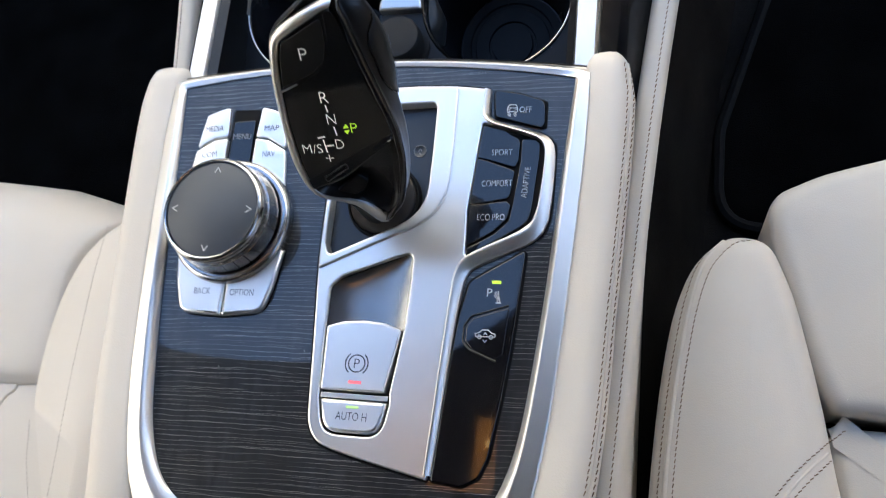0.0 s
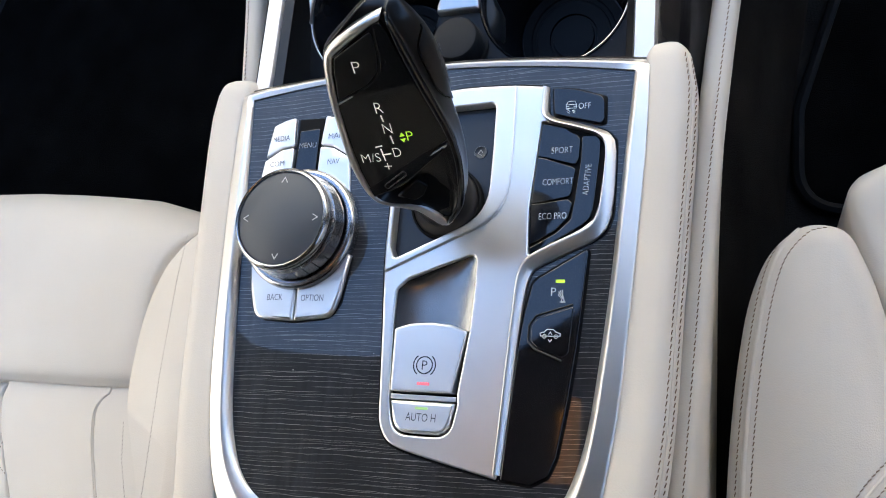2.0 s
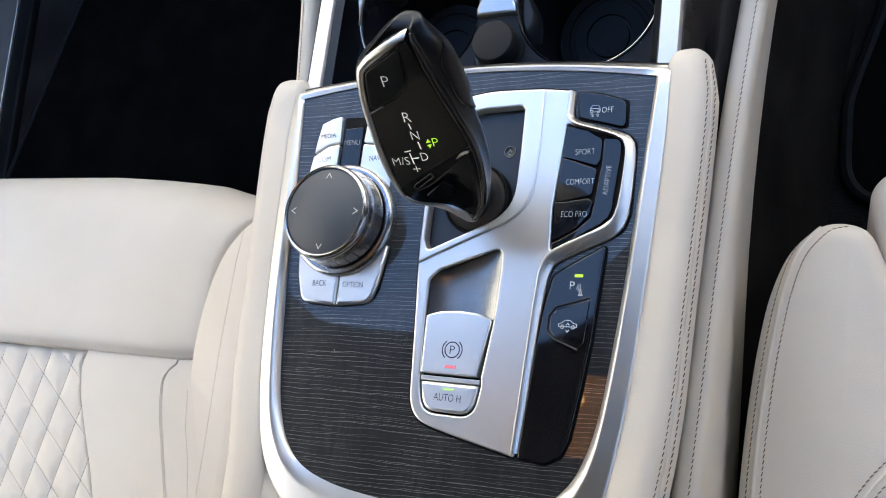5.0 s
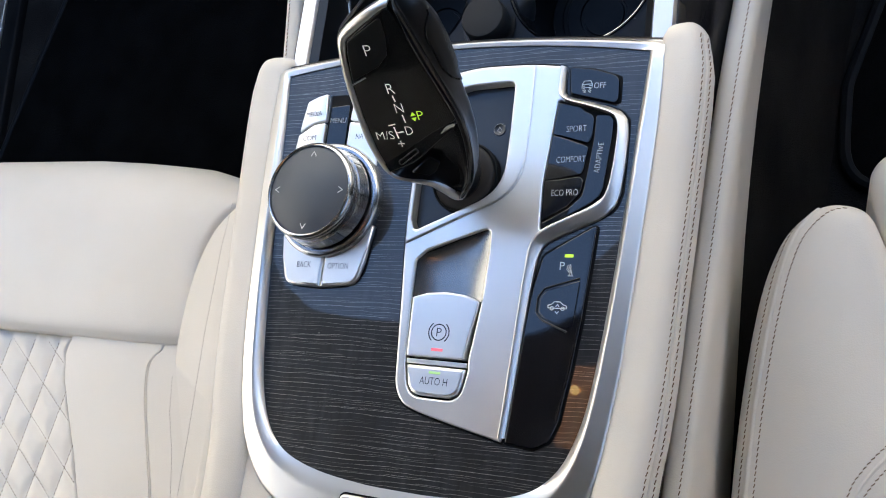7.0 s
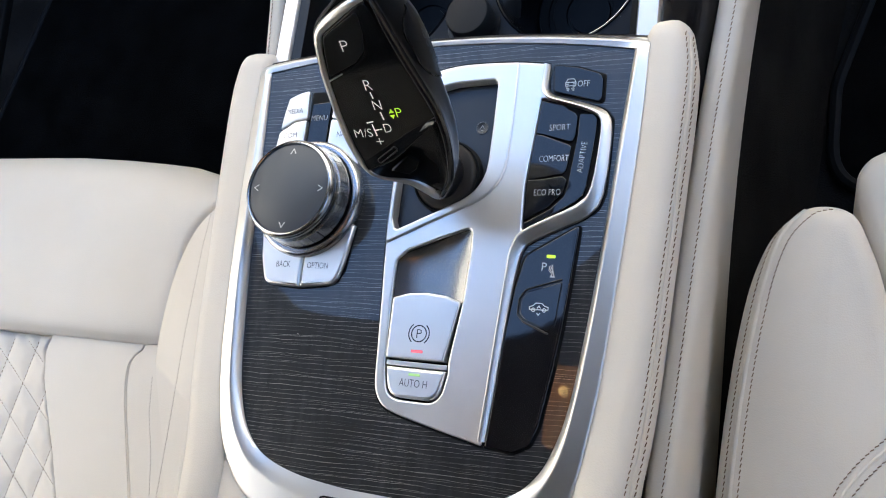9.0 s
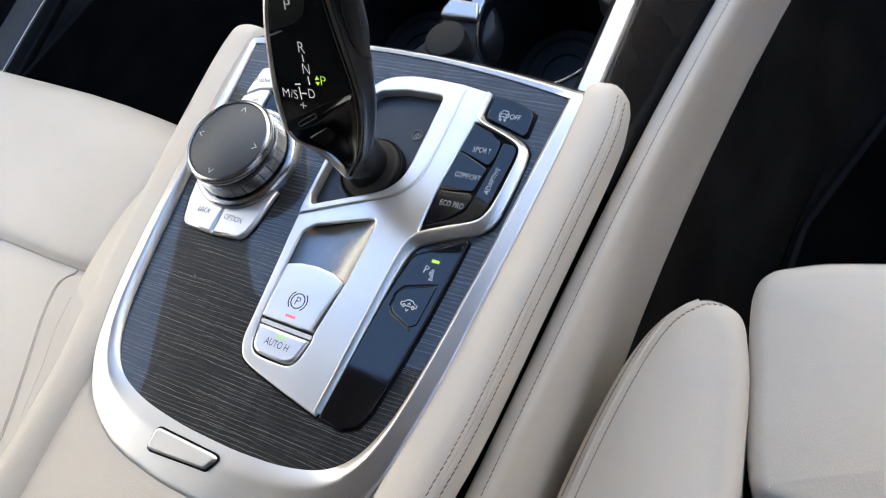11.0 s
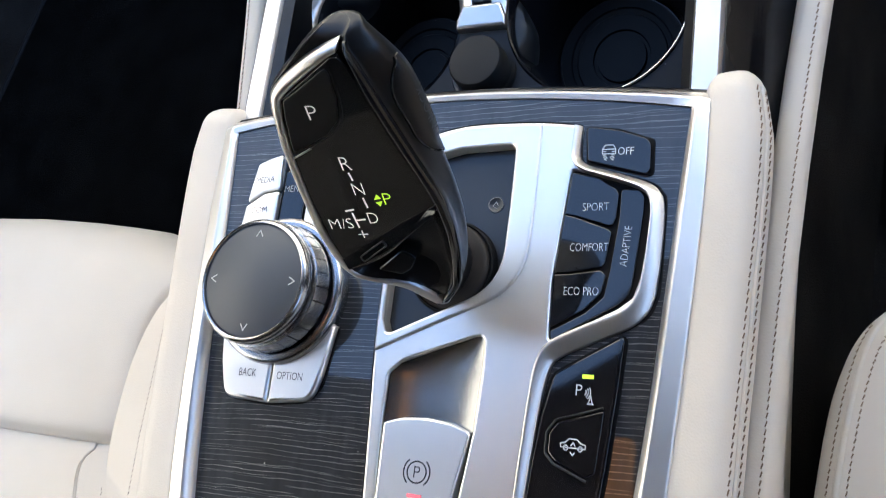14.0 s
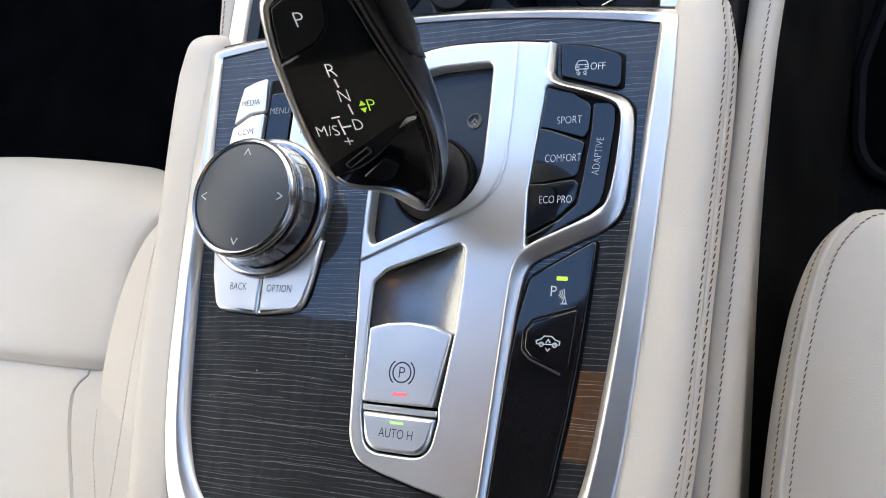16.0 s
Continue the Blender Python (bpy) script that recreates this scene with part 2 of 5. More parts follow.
LEATHER = textured("ivory_leather", (0.550, 0.490, 0.408), (0.600, 0.540, 0.458), 0.50, 1300, 9, 0.22, cells=True, depth=0.0003, soft=0.22)
SATIN = textured("satin_silver", (0.745, 0.728, 0.70), (0.805, 0.788, 0.76), 0.33, 1800, 20, 0.07, metal=0.85, stretch=(0.04, 1, 1), spread=0.06)
WELL_BLACK = textured("glossy_black_plastic", (0.006, 0.006, 0.007), (0.010, 0.010, 0.011), 0.24, 1500, 40, 0.05, spec=0.3)
TRAY = textured("black_moulded_plastic", (0.008, 0.0084, 0.0092), (0.0125, 0.0132, 0.0145), 0.40, 2500, 25, 0.1, spec=0.26, dust=0.7)
FINGER = textured("grey_sprung_plastic", (0.018, 0.018, 0.018), (0.025, 0.025, 0.025), 0.34, 2000, 25, 0.05, spec=0.3)
WELL_FLOOR = textured("ribbed_black_rubber", (0.008, 0.008, 0.0082), (0.015, 0.015, 0.015), 0.45, 1800, 60, 0.2, spec=0.16, dust=0.7)
CHROME = textured("brushed_aluminium_trim", (0.61, 0.59, 0.56), (0.67, 0.65, 0.62), 0.37, 1500, 25, 0.04, metal=0.93, spread=0.05)
DARK_METAL = textured("dark_polished_metal", (0.22, 0.218, 0.212), (0.29, 0.288, 0.282), 0.24, 900, 30, 0.01, metal=0.95, spread=0.06, dust=0.3)
GRIP = textured("brushed_steel_grip", (0.36, 0.36, 0.365), (0.44, 0.44, 0.445), 0.24, 900, 25, 0.05, metal=0.95, spread=0.05)
STEEL_RIM = textured("satin_steel_rim", (0.40, 0.40, 0.40), (0.47, 0.47, 0.47), 0.22, 900, 25, 0.03, metal=0.95, spread=0.04)
POLISHED = textured("polished_silver", (0.50, 0.49, 0.475), (0.56, 0.55, 0.535), 0.30, 900, 25, 0.03, metal=0.95, spread=0.04)
PIANO = textured("piano_black", (0.004, 0.004, 0.005), (0.007, 0.007, 0.008), 0.05, 300, 40, 0.01, spread=0.02, spec=0.78, dust=0.2)
DISPLAY = textured("black_display_glass", (0.0068, 0.0070, 0.0072), (0.0095, 0.0098, 0.010), 0.05, 300, 40, 0.01, spread=0.02, spec=0.5, dust=0.1)
SOFT_BLACK = textured("soft_touch_black", (0.0035, 0.0036, 0.004), (0.006, 0.0062, 0.0068), 0.33, 2200, 30, 0.10, spec=0.42)
SLATE = textured("dark_grey_plastic", (0.014, 0.016, 0.020), (0.020, 0.023, 0.028), 0.30, 2500, 25, 0.1, dust=0.3)
TOUCH = textured("grey_touch_surface", (0.056, 0.062, 0.070), (0.064, 0.070, 0.078), 0.50, 3000, 20, 0.1, dust=0.1)
CAP_BLACK = textured("matte_black_cap", (0.008, 0.0083, 0.0087), (0.012, 0.0124, 0.013), 0.65, 1500, 40, 0.2, spec=0.3, dust=0.3)
CHEEK = textured("black_ash_cheek", (0.003, 0.003, 0.0033), (0.008, 0.008, 0.0085), 0.12, 500, 40, 0.1, stretch=(1, 0.05, 1), spec=0.2)
RUBBER = textured("black_rubber", (0.0025, 0.0025, 0.0027), (0.005, 0.005, 0.0053), 0.6, 1200, 40, 0.2, spec=0.12, dust=0.3)
BOOT = textured("dusty_dark_rubber", (0.013, 0.0108, 0.0092), (0.021, 0.0175, 0.015), 0.6, 1500, 60, 0.2, spec=0.22, dust=0.5)
CARPET = textured("black_carpet", (0.0095, 0.0084, 0.0075), (0.022, 0.0196, 0.0174), 0.95, 900, 14, 1.0, depth=0.002, spec=0.03)
MAT_PILE = textured("black_mat_pile", (0.0018, 0.0017, 0.0016), (0.0050, 0.0047, 0.0044), 0.95, 1100, 22, 1.0, depth=0.002, spec=0.02)
LINING = textured("anthracite_lining", (0.010, 0.0098, 0.0095), (0.016, 0.0157, 0.0153), 0.9, 700, 8, 0.4, spec=0.1)
ROOF_CLOTH = textured("dark_taupe_roof_cloth", (0.050, 0.046, 0.042), (0.066, 0.061, 0.056), 0.9, 700, 8, 0.4, spec=0.1)
FAINT = base_material("worn_grey_print", (0.27, 0.265, 0.255), 0.5)[0]
WHITE_PRINT = base_material("white_print", (0.55, 0.55, 0.55), 0.5)[0]
GREY_PRINT, _, grey_bsdf = base_material("grey_print", (0.06, 0.062, 0.066), 0.6)
grey_bsdf.inputs["Specular IOR Level"].default_value = 0.08
THREAD = textured("taupe_thread", (0.13, 0.083, 0.050), (0.20, 0.135, 0.085), 0.8, 1500, 60, 0.2)
QUILT_THREAD = textured("fawn_thread", (0.26, 0.21, 0.16), (0.34, 0.28, 0.22), 0.8, 1500, 60, 0.2)
PALE_THREAD = textured("ivory_thread", (0.45, 0.39, 0.33), (0.52, 0.46, 0.40), 0.8, 1500, 60, 0.2)


def glowing(name, color, strength):
    m, nt, bsdf = base_material(name, color, 0.4)
    bsdf.inputs["Emission Color"].default_value = (*color, 1)
    bsdf.inputs["Emission Strength"].default_value = strength
    return m


YELLOW_LED = glowing("yellow_indicator", (0.52, 0.82, 0.05), 0.085)
GREEN_LED = glowing("green_indicator", (0.55, 0.85, 0.30), 0.03)
RED_LED = glowing("red_indicator", (0.95, 0.18, 0.22), 0.05)
LIT_WHITE = glowing("lit_white_symbols", (0.85, 0.80, 0.76), 0.045)
AMBER = glowing("amber_lamp_lens", (0.85, 0.36, 0.08), 0.21)


def veneer_material():
    """Black lacquered ash: fine pale pores that run across the console under a clear coat."""
    m, nt, bsdf = base_material("black_ash_veneer", (0.008, 0.008, 0.009), 0.36, 0.0, 1.0, 1.45)
    bsdf.inputs["Specular IOR Level"].default_value = 0.32
    c = nt.nodes.new("ShaderNodeTexCoord")
    xyz = nt.nodes.new("ShaderNodeSeparateXYZ")
    nt.links.new(c.outputs["Object"], xyz.inputs["Vector"])

    def math_node(op, a, b):
        n = nt.nodes.new("ShaderNodeMath")
        n.operation = op
        for k, v in enumerate((a, b)):
            if isinstance(v, (int, float)):
                n.inputs[k].default_value = v
            else:
                nt.links.new(v, n.inputs[k])
        return n.outputs["Value"]

    def noise_at(scale, stretch, detail=2.0):
        n = node(nt, "ShaderNodeTexNoise", Scale=scale, Detail=detail)
        nt.links.new(coords(nt, stretch), n.inputs["Vector"])
        return n.outputs["Fac"]

    total = None
    for pitch, wide, gate, seed in ((0.0022, 0.075, 0.34, 0.0), (0.0031, 0.045, 0.46, 3.1)):
        slow = math_node("MULTIPLY", math_node("SUBTRACT", noise_at(1.0, (11, 40, 1), 2.0), 0.5), 0.0060)
        quick = math_node("MULTIPLY", math_node("SUBTRACT", noise_at(1.0, (70, 170 + 20 * seed, 1), 2.0), 0.5), 0.0016)
        wave = math_node("ADD", slow, quick)
        y = math_node("ADD", math_node("ADD", xyz.outputs["Y"], wave), math_node("MULTIPLY", xyz.outputs["X"], -0.035))
        ph = math_node("FRACT", math_node("DIVIDE", math_node("ADD", y, 10.0 + seed), pitch), 0.0)
        line = math_node("LESS_THAN", math_node("ABSOLUTE", math_node("SUBTRACT", ph, 0.5), 0.0), wide * 0.5)
        keep = ramp(nt, noise_at(1.0, (20, 480 + 50 * seed, 1), 2.0), gate, gate + 0.10)
        line = math_node("MULTIPLY", line, keep)
        total = line if total is None else math_node("MAXIMUM", total, line)
    strength = math_node("MULTIPLY", total, ramp(nt, noise_at(1.0, (22, 330, 1)), 0.22, 0.72))
    # faint wipe marks in the lacquer
    marks = node(nt, "ShaderNodeTexNoise", Scale=1.0, Detail=4.0)
    nt.links.new(coords(nt, (300, 60, 1)), marks.inputs["Vector"])
    gloss = nt.nodes.new("ShaderNodeMapRange")
    gloss.inputs["From Min"].default_value, gloss.inputs["From Max"].default_value = 0.35, 0.75
    gloss.inputs["To Min"].default_value, gloss.inputs["To Max"].default_value = 0.01, 0.06
    nt.links.new(marks.outputs["Fac"], gloss.inputs["Value"])
    nt.links.new(gloss.outputs["Result"], bsdf.inputs["Coat Roughness"])
    hazy = math_node("MULTIPLY", ramp(nt, marks.outputs["Fac"], 0.30, 0.75), ramp(nt, noise_at(1.0, (24, 15, 1), 3.0), 0.30, 0.52))
    film = mix_colors(nt, hazy, (0.0075, 0.0080, 0.009), (0.021, 0.0227, 0.0255))
    wood = nt.nodes.new("ShaderNodeMix")
    wood.data_type = "RGBA"
    nt.links.new(strength, wood.inputs["Factor"])
    nt.links.new(film, wood.inputs["A"])
    wood.inputs["B"].default_value = (0.26, 0.25, 0.235, 1)
    nt.links.new(dusted(nt, wood.outputs["Result"], 0.3), bsdf.inputs["Base Color"])
    b = node(nt, "ShaderNodeBump", Strength=0.08, Distance=0.0001)
    nt.links.new(total, b.inputs["Height"])
    nt.links.new(b.outputs["Normal"], bsdf.inputs["Normal"])
    return m


VENEER = veneer_material()

# ---- shell of the car ----
BEIGE = textured("beige_door_trim", (0.66, 0.54, 0.41), (0.72, 0.60, 0.46), 0.55, 700, 6, 0.3)
TAUPE = textured("taupe_lining", (0.15, 0.14, 0.125), (0.20, 0.185, 0.165), 0.8, 600, 5, 0.3)
FLOOR = -352.0
solo("floor", block(-1050, 1050, -1500, 1100, FLOOR - 40, FLOOR - 4, 2), CARPET, (0, 0, FLOOR - 40), "black carpeted car floor", "floor", kind="structure")
# unseen roof: its front edge, where the glass begins, shapes the mirrored sky
roof_edge = spline([(-640, 72), (-610, 52), (-560, 42), (-470, 36), (-354, 38), (-270, 52), (-190, 95), (-115, 148), (-40, 225), (60, 268), (300, 280), (640, 200), (1060, 190)], 4, closed=False)
solo("ceiling", plate([(-640, -1500), (1060, -1500)] + roof_edge[::-1], 750, 790, 3), ROOF_CLOTH, (0, -700, 750), "dark taupe fabric roof lining of the car", "ceiling", kind="structure")
for side, tag in ((-1, "left"), (1, "right")):
    wall = merge(block(side * 900 - 40, side * 900 + 40, -760, -640, FLOOR - 40, 752, 4), block(side * 900 - 40, side * 900 + 40, -1500, -760, FLOOR - 40, 300, 4))
    if side < 0:
        wall = merge(wall, block(-1090, -1010, 120, 1100, FLOOR - 40, 480, 4))
    solo("wall_" + tag, wall, LINING, (side * 900, 0, FLOOR - 40), "dark inner side of the car below its window", "wall", kind="structure")
# unseen right side: beige part warms the bounced light, dark strip limits it
solo("door_2", block(1010, 1090, -1500, 1100, FLOOR - 40, 439, 8), BEIGE, (1050, -200, FLOOR - 40), "unseen beige passenger's door side, added for warm bounce", "door", kind="structure")
solo("dark_strip_right", block(1010, 1090, -1500, 1100, 440, 480, 8), LINING, (1050, -200, 440), "unseen dark strip that limits bounce from the right", "trim", kind="structure")
# unseen rail, its outline fitted to the dark edge mirrored in the veneer
rail = plate(ccw([(-640.5, -1500), (-640.5, 72), (-668, 90), (-700, 132), (-760, 222), (-900, 440), (-985, 440), (-868, 200), (-790, -11), (-756, -95), (-741, -144), (-722, -400), (-720, -1500)]), 748, 788, 6)
solo("reflection_rail", rail, LINING, (-680, 0, 745), "unseen dark rail, outlined to shape the mirrored sky", "trim", kind="structure")
# unseen pale walls, added to bounce warm sunlight into the cabin
BOUNCE_PALE = textured("pale_bounce_surface", (0.60, 0.55, 0.475), (0.68, 0.63, 0.55), 0.9, 40, 0.8, 0.4)
solo("bounce_wall_side", block(-3300, -3000, -7000, 7000, -620, 2700, 10), BOUNCE_PALE, (-3150, 0, -620), "unseen pale wall beside the car, added to bounce light", "wall", kind="structure")
solo("bounce_wall_ahead", block(-7000, 7000, 4500, 4800, -620, 4900, 10), BOUNCE_PALE, (0, 4650, -620), "unseen sunlit pale wall ahead, added to bounce warm light", "wall", kind="structure")
solo("door_1", block(-1090, -1010, -1500, 119, FLOOR - 40, 10, 8), BEIGE, (-1050, -700, FLOOR - 40), "beige inner trim of the driver's door", "door", kind="structure")
solo("wall_front", block(-1050, 1050, 900, 1100, FLOOR - 40, 230, 8), LINING, (0, 1000, FLOOR - 40), "dark dashboard under the windscreen", "wall", kind="structure")
# unseen rear wall in two tones, to grade the reflection on the lever's face
solo("wall_rear", block(-1050, 1050, -1000, -900, FLOOR - 40, 119, 8), TAUPE, (0, -950, FLOOR - 40), "unseen taupe lower rear wall, lighter for the lever's reflection", "wall", kind="structure")
solo("wall_rear_upper", block(-1050, 1050, -1000, -900, 120, 760, 8), LINING, (0, -950, 120), "unseen upper rear wall, dark for the lever's reflection", "wall", kind="structure")
# unseen ground, kept pale so that it bounces sunlight
ground = bmesh.new()
bmesh.ops.create_grid(ground, x_segments=8, y_segments=8, size=200000)
bmesh.ops.translate(ground, verts=ground.verts, vec=(0, 0, -620))
ASPHALT = textured("pale_paving", (0.38, 0.335, 0.28), (0.45, 0.40, 0.34), 0.9, 60, 0.3, 0.5)
solo("ground", ground, ASPHALT, (0, 0, -620), "unseen pale ground round the car, bounces sunlight", "ground", kind="structure")

# roof lamp, seen mirrored in the lacquer
lamp = thing("roof_lamp", (-107, -62, 750), "small amber-lit reading lamp in the dark roof lining", "lamp")
part("housing", block(-160, -54, -130, 10, 738, 751, 3, 14), RUBBER, lamp)
BULB = glowing("warm_bulb", (1.0, 0.62, 0.22), 1.6)
part("bulb", lathe([(6.5, 736), (6.5, 732), (4, 729.5), (0.02, 729)], (-129, -40, 0), 20), BULB, lamp, "lit warm bulb")
part("lens", block(-152, -62, -118, -6, 734, 739, 1.5, 10), AMBER, lamp, "amber translucent lens")

# door sill
sill = thing("door_sill", (-925, 320, FLOOR), "black door sill with a brushed metal tread strip", "door sill")
def leaning(x0, x1, z0, z1, b):
    bm = block(x0, x1, -300, 900, z0, z1, b)
    for v in bm.verts:
        v.co.x -= 0.105 * (v.co.y - 300)
    return bm
part("sill_body", leaning(-990, -866, FLOOR - 4, FLOOR + 8, 6), RUBBER, sill)
part("tread_strip", leaning(-952, -893, FLOOR + 8, FLOOR + 12, 1.5), CHROME, sill, "brushed metal tread strip")

# floor mats
def floor_mat(x0, x1, y0, y1, label):
    ob = thing("floor_mat", ((x0 + x1) / 2, (y0 + y1) / 2, FLOOR - 4), label, "floor mat", "front floor mats")
    out = rounded([(x0, y0), (x1, y0), (x1, y1), (x0 + 130, y1), (x0 + 2, y0 + 95)], [45, 45, 45, 45, 60], 8)
    part("mat_body", plate(inset(ccw(out), 7), FLOOR - 4, FLOOR + 3, 1.5), MAT_PILE, ob)
    part("binding", tube([(p[0], p[1], FLOOR + 0) for p in inset(ccw(out), 5)], 5.5, 8, True), RUBBER, ob, "stitched black edge binding")
    return ob
floor_mat(182, 720, 120, 640, "black pile floor mat with a bound edge on dark carpet")
floor_mat(-860, -186, 60, 640, "black pile floor mat in the driver's footwell")

# ---- centre console ----
console = thing("centre_console", (0, 0, FLOOR - 4), "car centre console with ivory leather sides and black veneer top", "console")
HALF_WOOD = [(103.6, 86.6), (101, 55), (98.5, 20), (96.0, -15), (92.8, -48), (89.2, -77), (85.0, -95), (78.0, -110.5), (66.0, -121.5), (46.0, -127.8), (20, -130.6), (0, -131)]
HALF_OUT = [(110.5, 93.0), (110.2, 55), (108.0, 12), (105.3, -30), (102.5, -66), (98.8, -93), (94.6, -114), (87.2, -130), (76, -142.5), (53, -154.5), (22, -159.5), (0, -160)]


def closed_outline(half, front):
    pts = spline(half, 6, closed=False)
    left = [(-x, y) for x, y in pts[-2::-1]]
    return ccw(pts + left + front)


arc_in = [(-103.6 + 207.2 * i / 24, 86.6 + 9.0 * (1 - ((i - 12) / 12) ** 2)) for i in range(1, 24)]
arc_out = [(-110.5 + 221 * i / 24, 93.0 + 7.2 * (1 - ((i - 12) / 12) ** 2)) for i in range(1, 24)]
WOOD = closed_outline(HALF_WOOD, arc_in)
OUT = closed_outline(HALF_OUT, arc_out)
part("core", block(-97, 97, -420, 95, FLOOR - 4, -20, 2), RUBBER, console)


def mix_loop(a, b, t, z):
    return [(p[0] + (q[0] - p[0]) * t, p[1] + (q[1] - p[1]) * t, z(p, q) if callable(z) else z) for p, q in zip(a, b)]


def outer_z(y):
    """How high the outer edge of the surround lies, and the leather that meets it."""
    return float(np.interp(y, [-160, -140, -115, -91, -66, -30, 12, 55, 90], [-3.0, -1.6, 0.8, 2.5, 3.0, 3.0, 2.4, 1.6, 1.0]))


def crest_z(y):
    """The ridge along the surround; it fades into the broad rear face."""
    return float(np.interp(y, [-131, -124, -114, -95, -77, -20, 12, 55, 84], [0.9, 1.5, 3.0, 4.6, 5.2, 5.2, 4.6, 3.4, 2.6]))


def edge_z(t):
    def z(p, q):
        if p[1] > 84:
            return 0.9 + 1.6 * min(t, 0.42) - 8.5 * max(0.0, t - 0.44) ** 1.2
        top, end = crest_z(p[1]), outer_z(q[1])
        if t < 0.32:
            return 0.4 + (top - 0.4) * math.sin(math.pi / 2 * t / 0.32) ** 0.9
        return top + (end - top) * (t - 0.32) / 0.68 - (0.9 if t > 0.97 else 0.0)
    return z


surround = loft([mix_loop(WOOD, OUT, 0.0, -3.0)] + [mix_loop(WOOD, OUT, t, edge_z(t)) for t in (0.0, 0.06, 0.14, 0.22, 0.28, 0.32, 0.37, 0.46, 0.6, 0.75, 0.88, 0.95, 1.0)] + [mix_loop(WOOD, OUT, 1.0, -24.0)])
part("surround", surround, CHROME, console, "brushed aluminium surround", sharp=60)
part("rear_leather", plate(rounded([(-95, -420), (95, -420), (95, -96), (-95, -96)], 4), -30, -3.4, 1.5), LEATHER, console, "ivory leather behind the panel")
# release bar in the rear of the surround
bar = part("release_button", plate(rounded([(-29, -136.5), (13.5, -136.5), (7.5, -144.5), (-29.5, -148)], 3), -6, 3.0, 1.2), CHROME, console, "bevelled aluminium release button")
part("groove", plate(inset(ccw(rounded([(-29, -136.5), (13.5, -136.5), (7.5, -144.5), (-29.5, -148)], 3)), -1.0), -6, 1.4, 0.3), RUBBER, bar)


def pad_width(y):
    return float(np.interp(y, [-420, -115, -64, -23, 17, 54, 80, 95], [28, 24.6, 21.9, 20.8, 20.6, 21.0, 21.4, 19.0]))


def leather_side(s):
    """The padded roll beside the panel: follows the surround, rounded outwards and at its front end."""
    line = spline([(109.4, 103), (109.4, 97), (109.4, 90), (109.4, 80), (109.4, 58), (107.5, 14), (104.7, -30), (101.9, -66), (98.0, -94), (94.4, -114), (92.6, -140), (92, -240), (92, -420)], 4, closed=False)
    rows = []
    for i, (x, y) in enumerate(line):
        w = pad_width(y) + (4.0 if s < 0 else 0.0)
        f = max(0.0, min(1.0, (104.0 - y) / 13.0))
        f = math.sqrt(1 - (1 - f) ** 2) if f < 1 else 1.0
        drop = -14.0 * (1 - f)
        zo = outer_z(y)
        sec = [(x - 1.5, -30), (x - 1.5, zo - 4.0), (x + 0.2, zo - 0.6), (x + w * 0.10, 0.45 * zo + 0.8), (x + w * 0.26, 0.12 * zo + 1.9), (x + w * 0.5, 2.5), (x + w * 0.70, 1.6), (x + w * 0.84, -1.6), (x + w * 0.94, -6.0), (x + w, -12), (x + w * 0.99, -20), (x + w * 0.94, -27), (x + w * 0.82, -33), (x + w * 0.5, -36)]
        mx = x + w * 0.45
        rows.append([(s * (mx + (px - mx) * (0.55 + 0.45 * f)), y, pz + drop if pz > -20 else pz) for px, pz in sec])
    return loft(rows, closed=False, cap=(True, False)), line


for s, side in ((1, "passenger"), (-1, "driver")):
    bm, line = leather_side(s)
    pad = part("side_pad", bm, LEATHER, console, "stitched ivory leather roll", sharp=70)
    if s < 0:
        continue
    seam = [(s * (x + pad_width(y) * 0.915), y, -4.8) for x, y in line if 97 > y > -400]
    part("seam", tube(seam, 0.9, 8), LEATHER, pad, "raised leather seam")
    for off, lift, mat_ in ((0.85, -1.6, THREAD), (0.975, -8.0, THREAD)):
        path = []
        for x, y in line:
            if 94 > y > -300:
                w = pad_width(y)
                path.append((s * (x + w * off), y, lift))
        part("stitching", stitches(path), mat_, pad, "row of taupe thread stitches", kind="stuff")

# lower side panels
def panel_foot(y):
    return 133.0 + 0.00023 * max(0, y) ** 2


def panel_top(y):
    return 131.2 + 0.062 * y + 0.00018 * max(0.0, y) ** 2


def lower_panel(s):
    rows = []
    for y in (-420, -200, -100, -40, 0, 40, 80, 120, 160, 200, 240, 280, 320, 380):
        a, o = panel_top(y), panel_foot(y)
        sec = [(a - 10, -110), (a - 9.4, -60), (a - 9.0, -44), (a - 7.6, -40.6), (a - 5, -39.2), (a - 1.5, -38.6), (a + 1.2, -38.9), (a + 3.4, -40.6), (a + 4.8, -46), (0.5 * (a + 5 + o) + 0.8, -80), (o - 0.5, -120), (o, -150), (o, -168), (o - 2, -174), (o - 10, -176)]
        rows.append([(s * x, y, z) for x, z in sec])
    return loft(rows, closed=False)


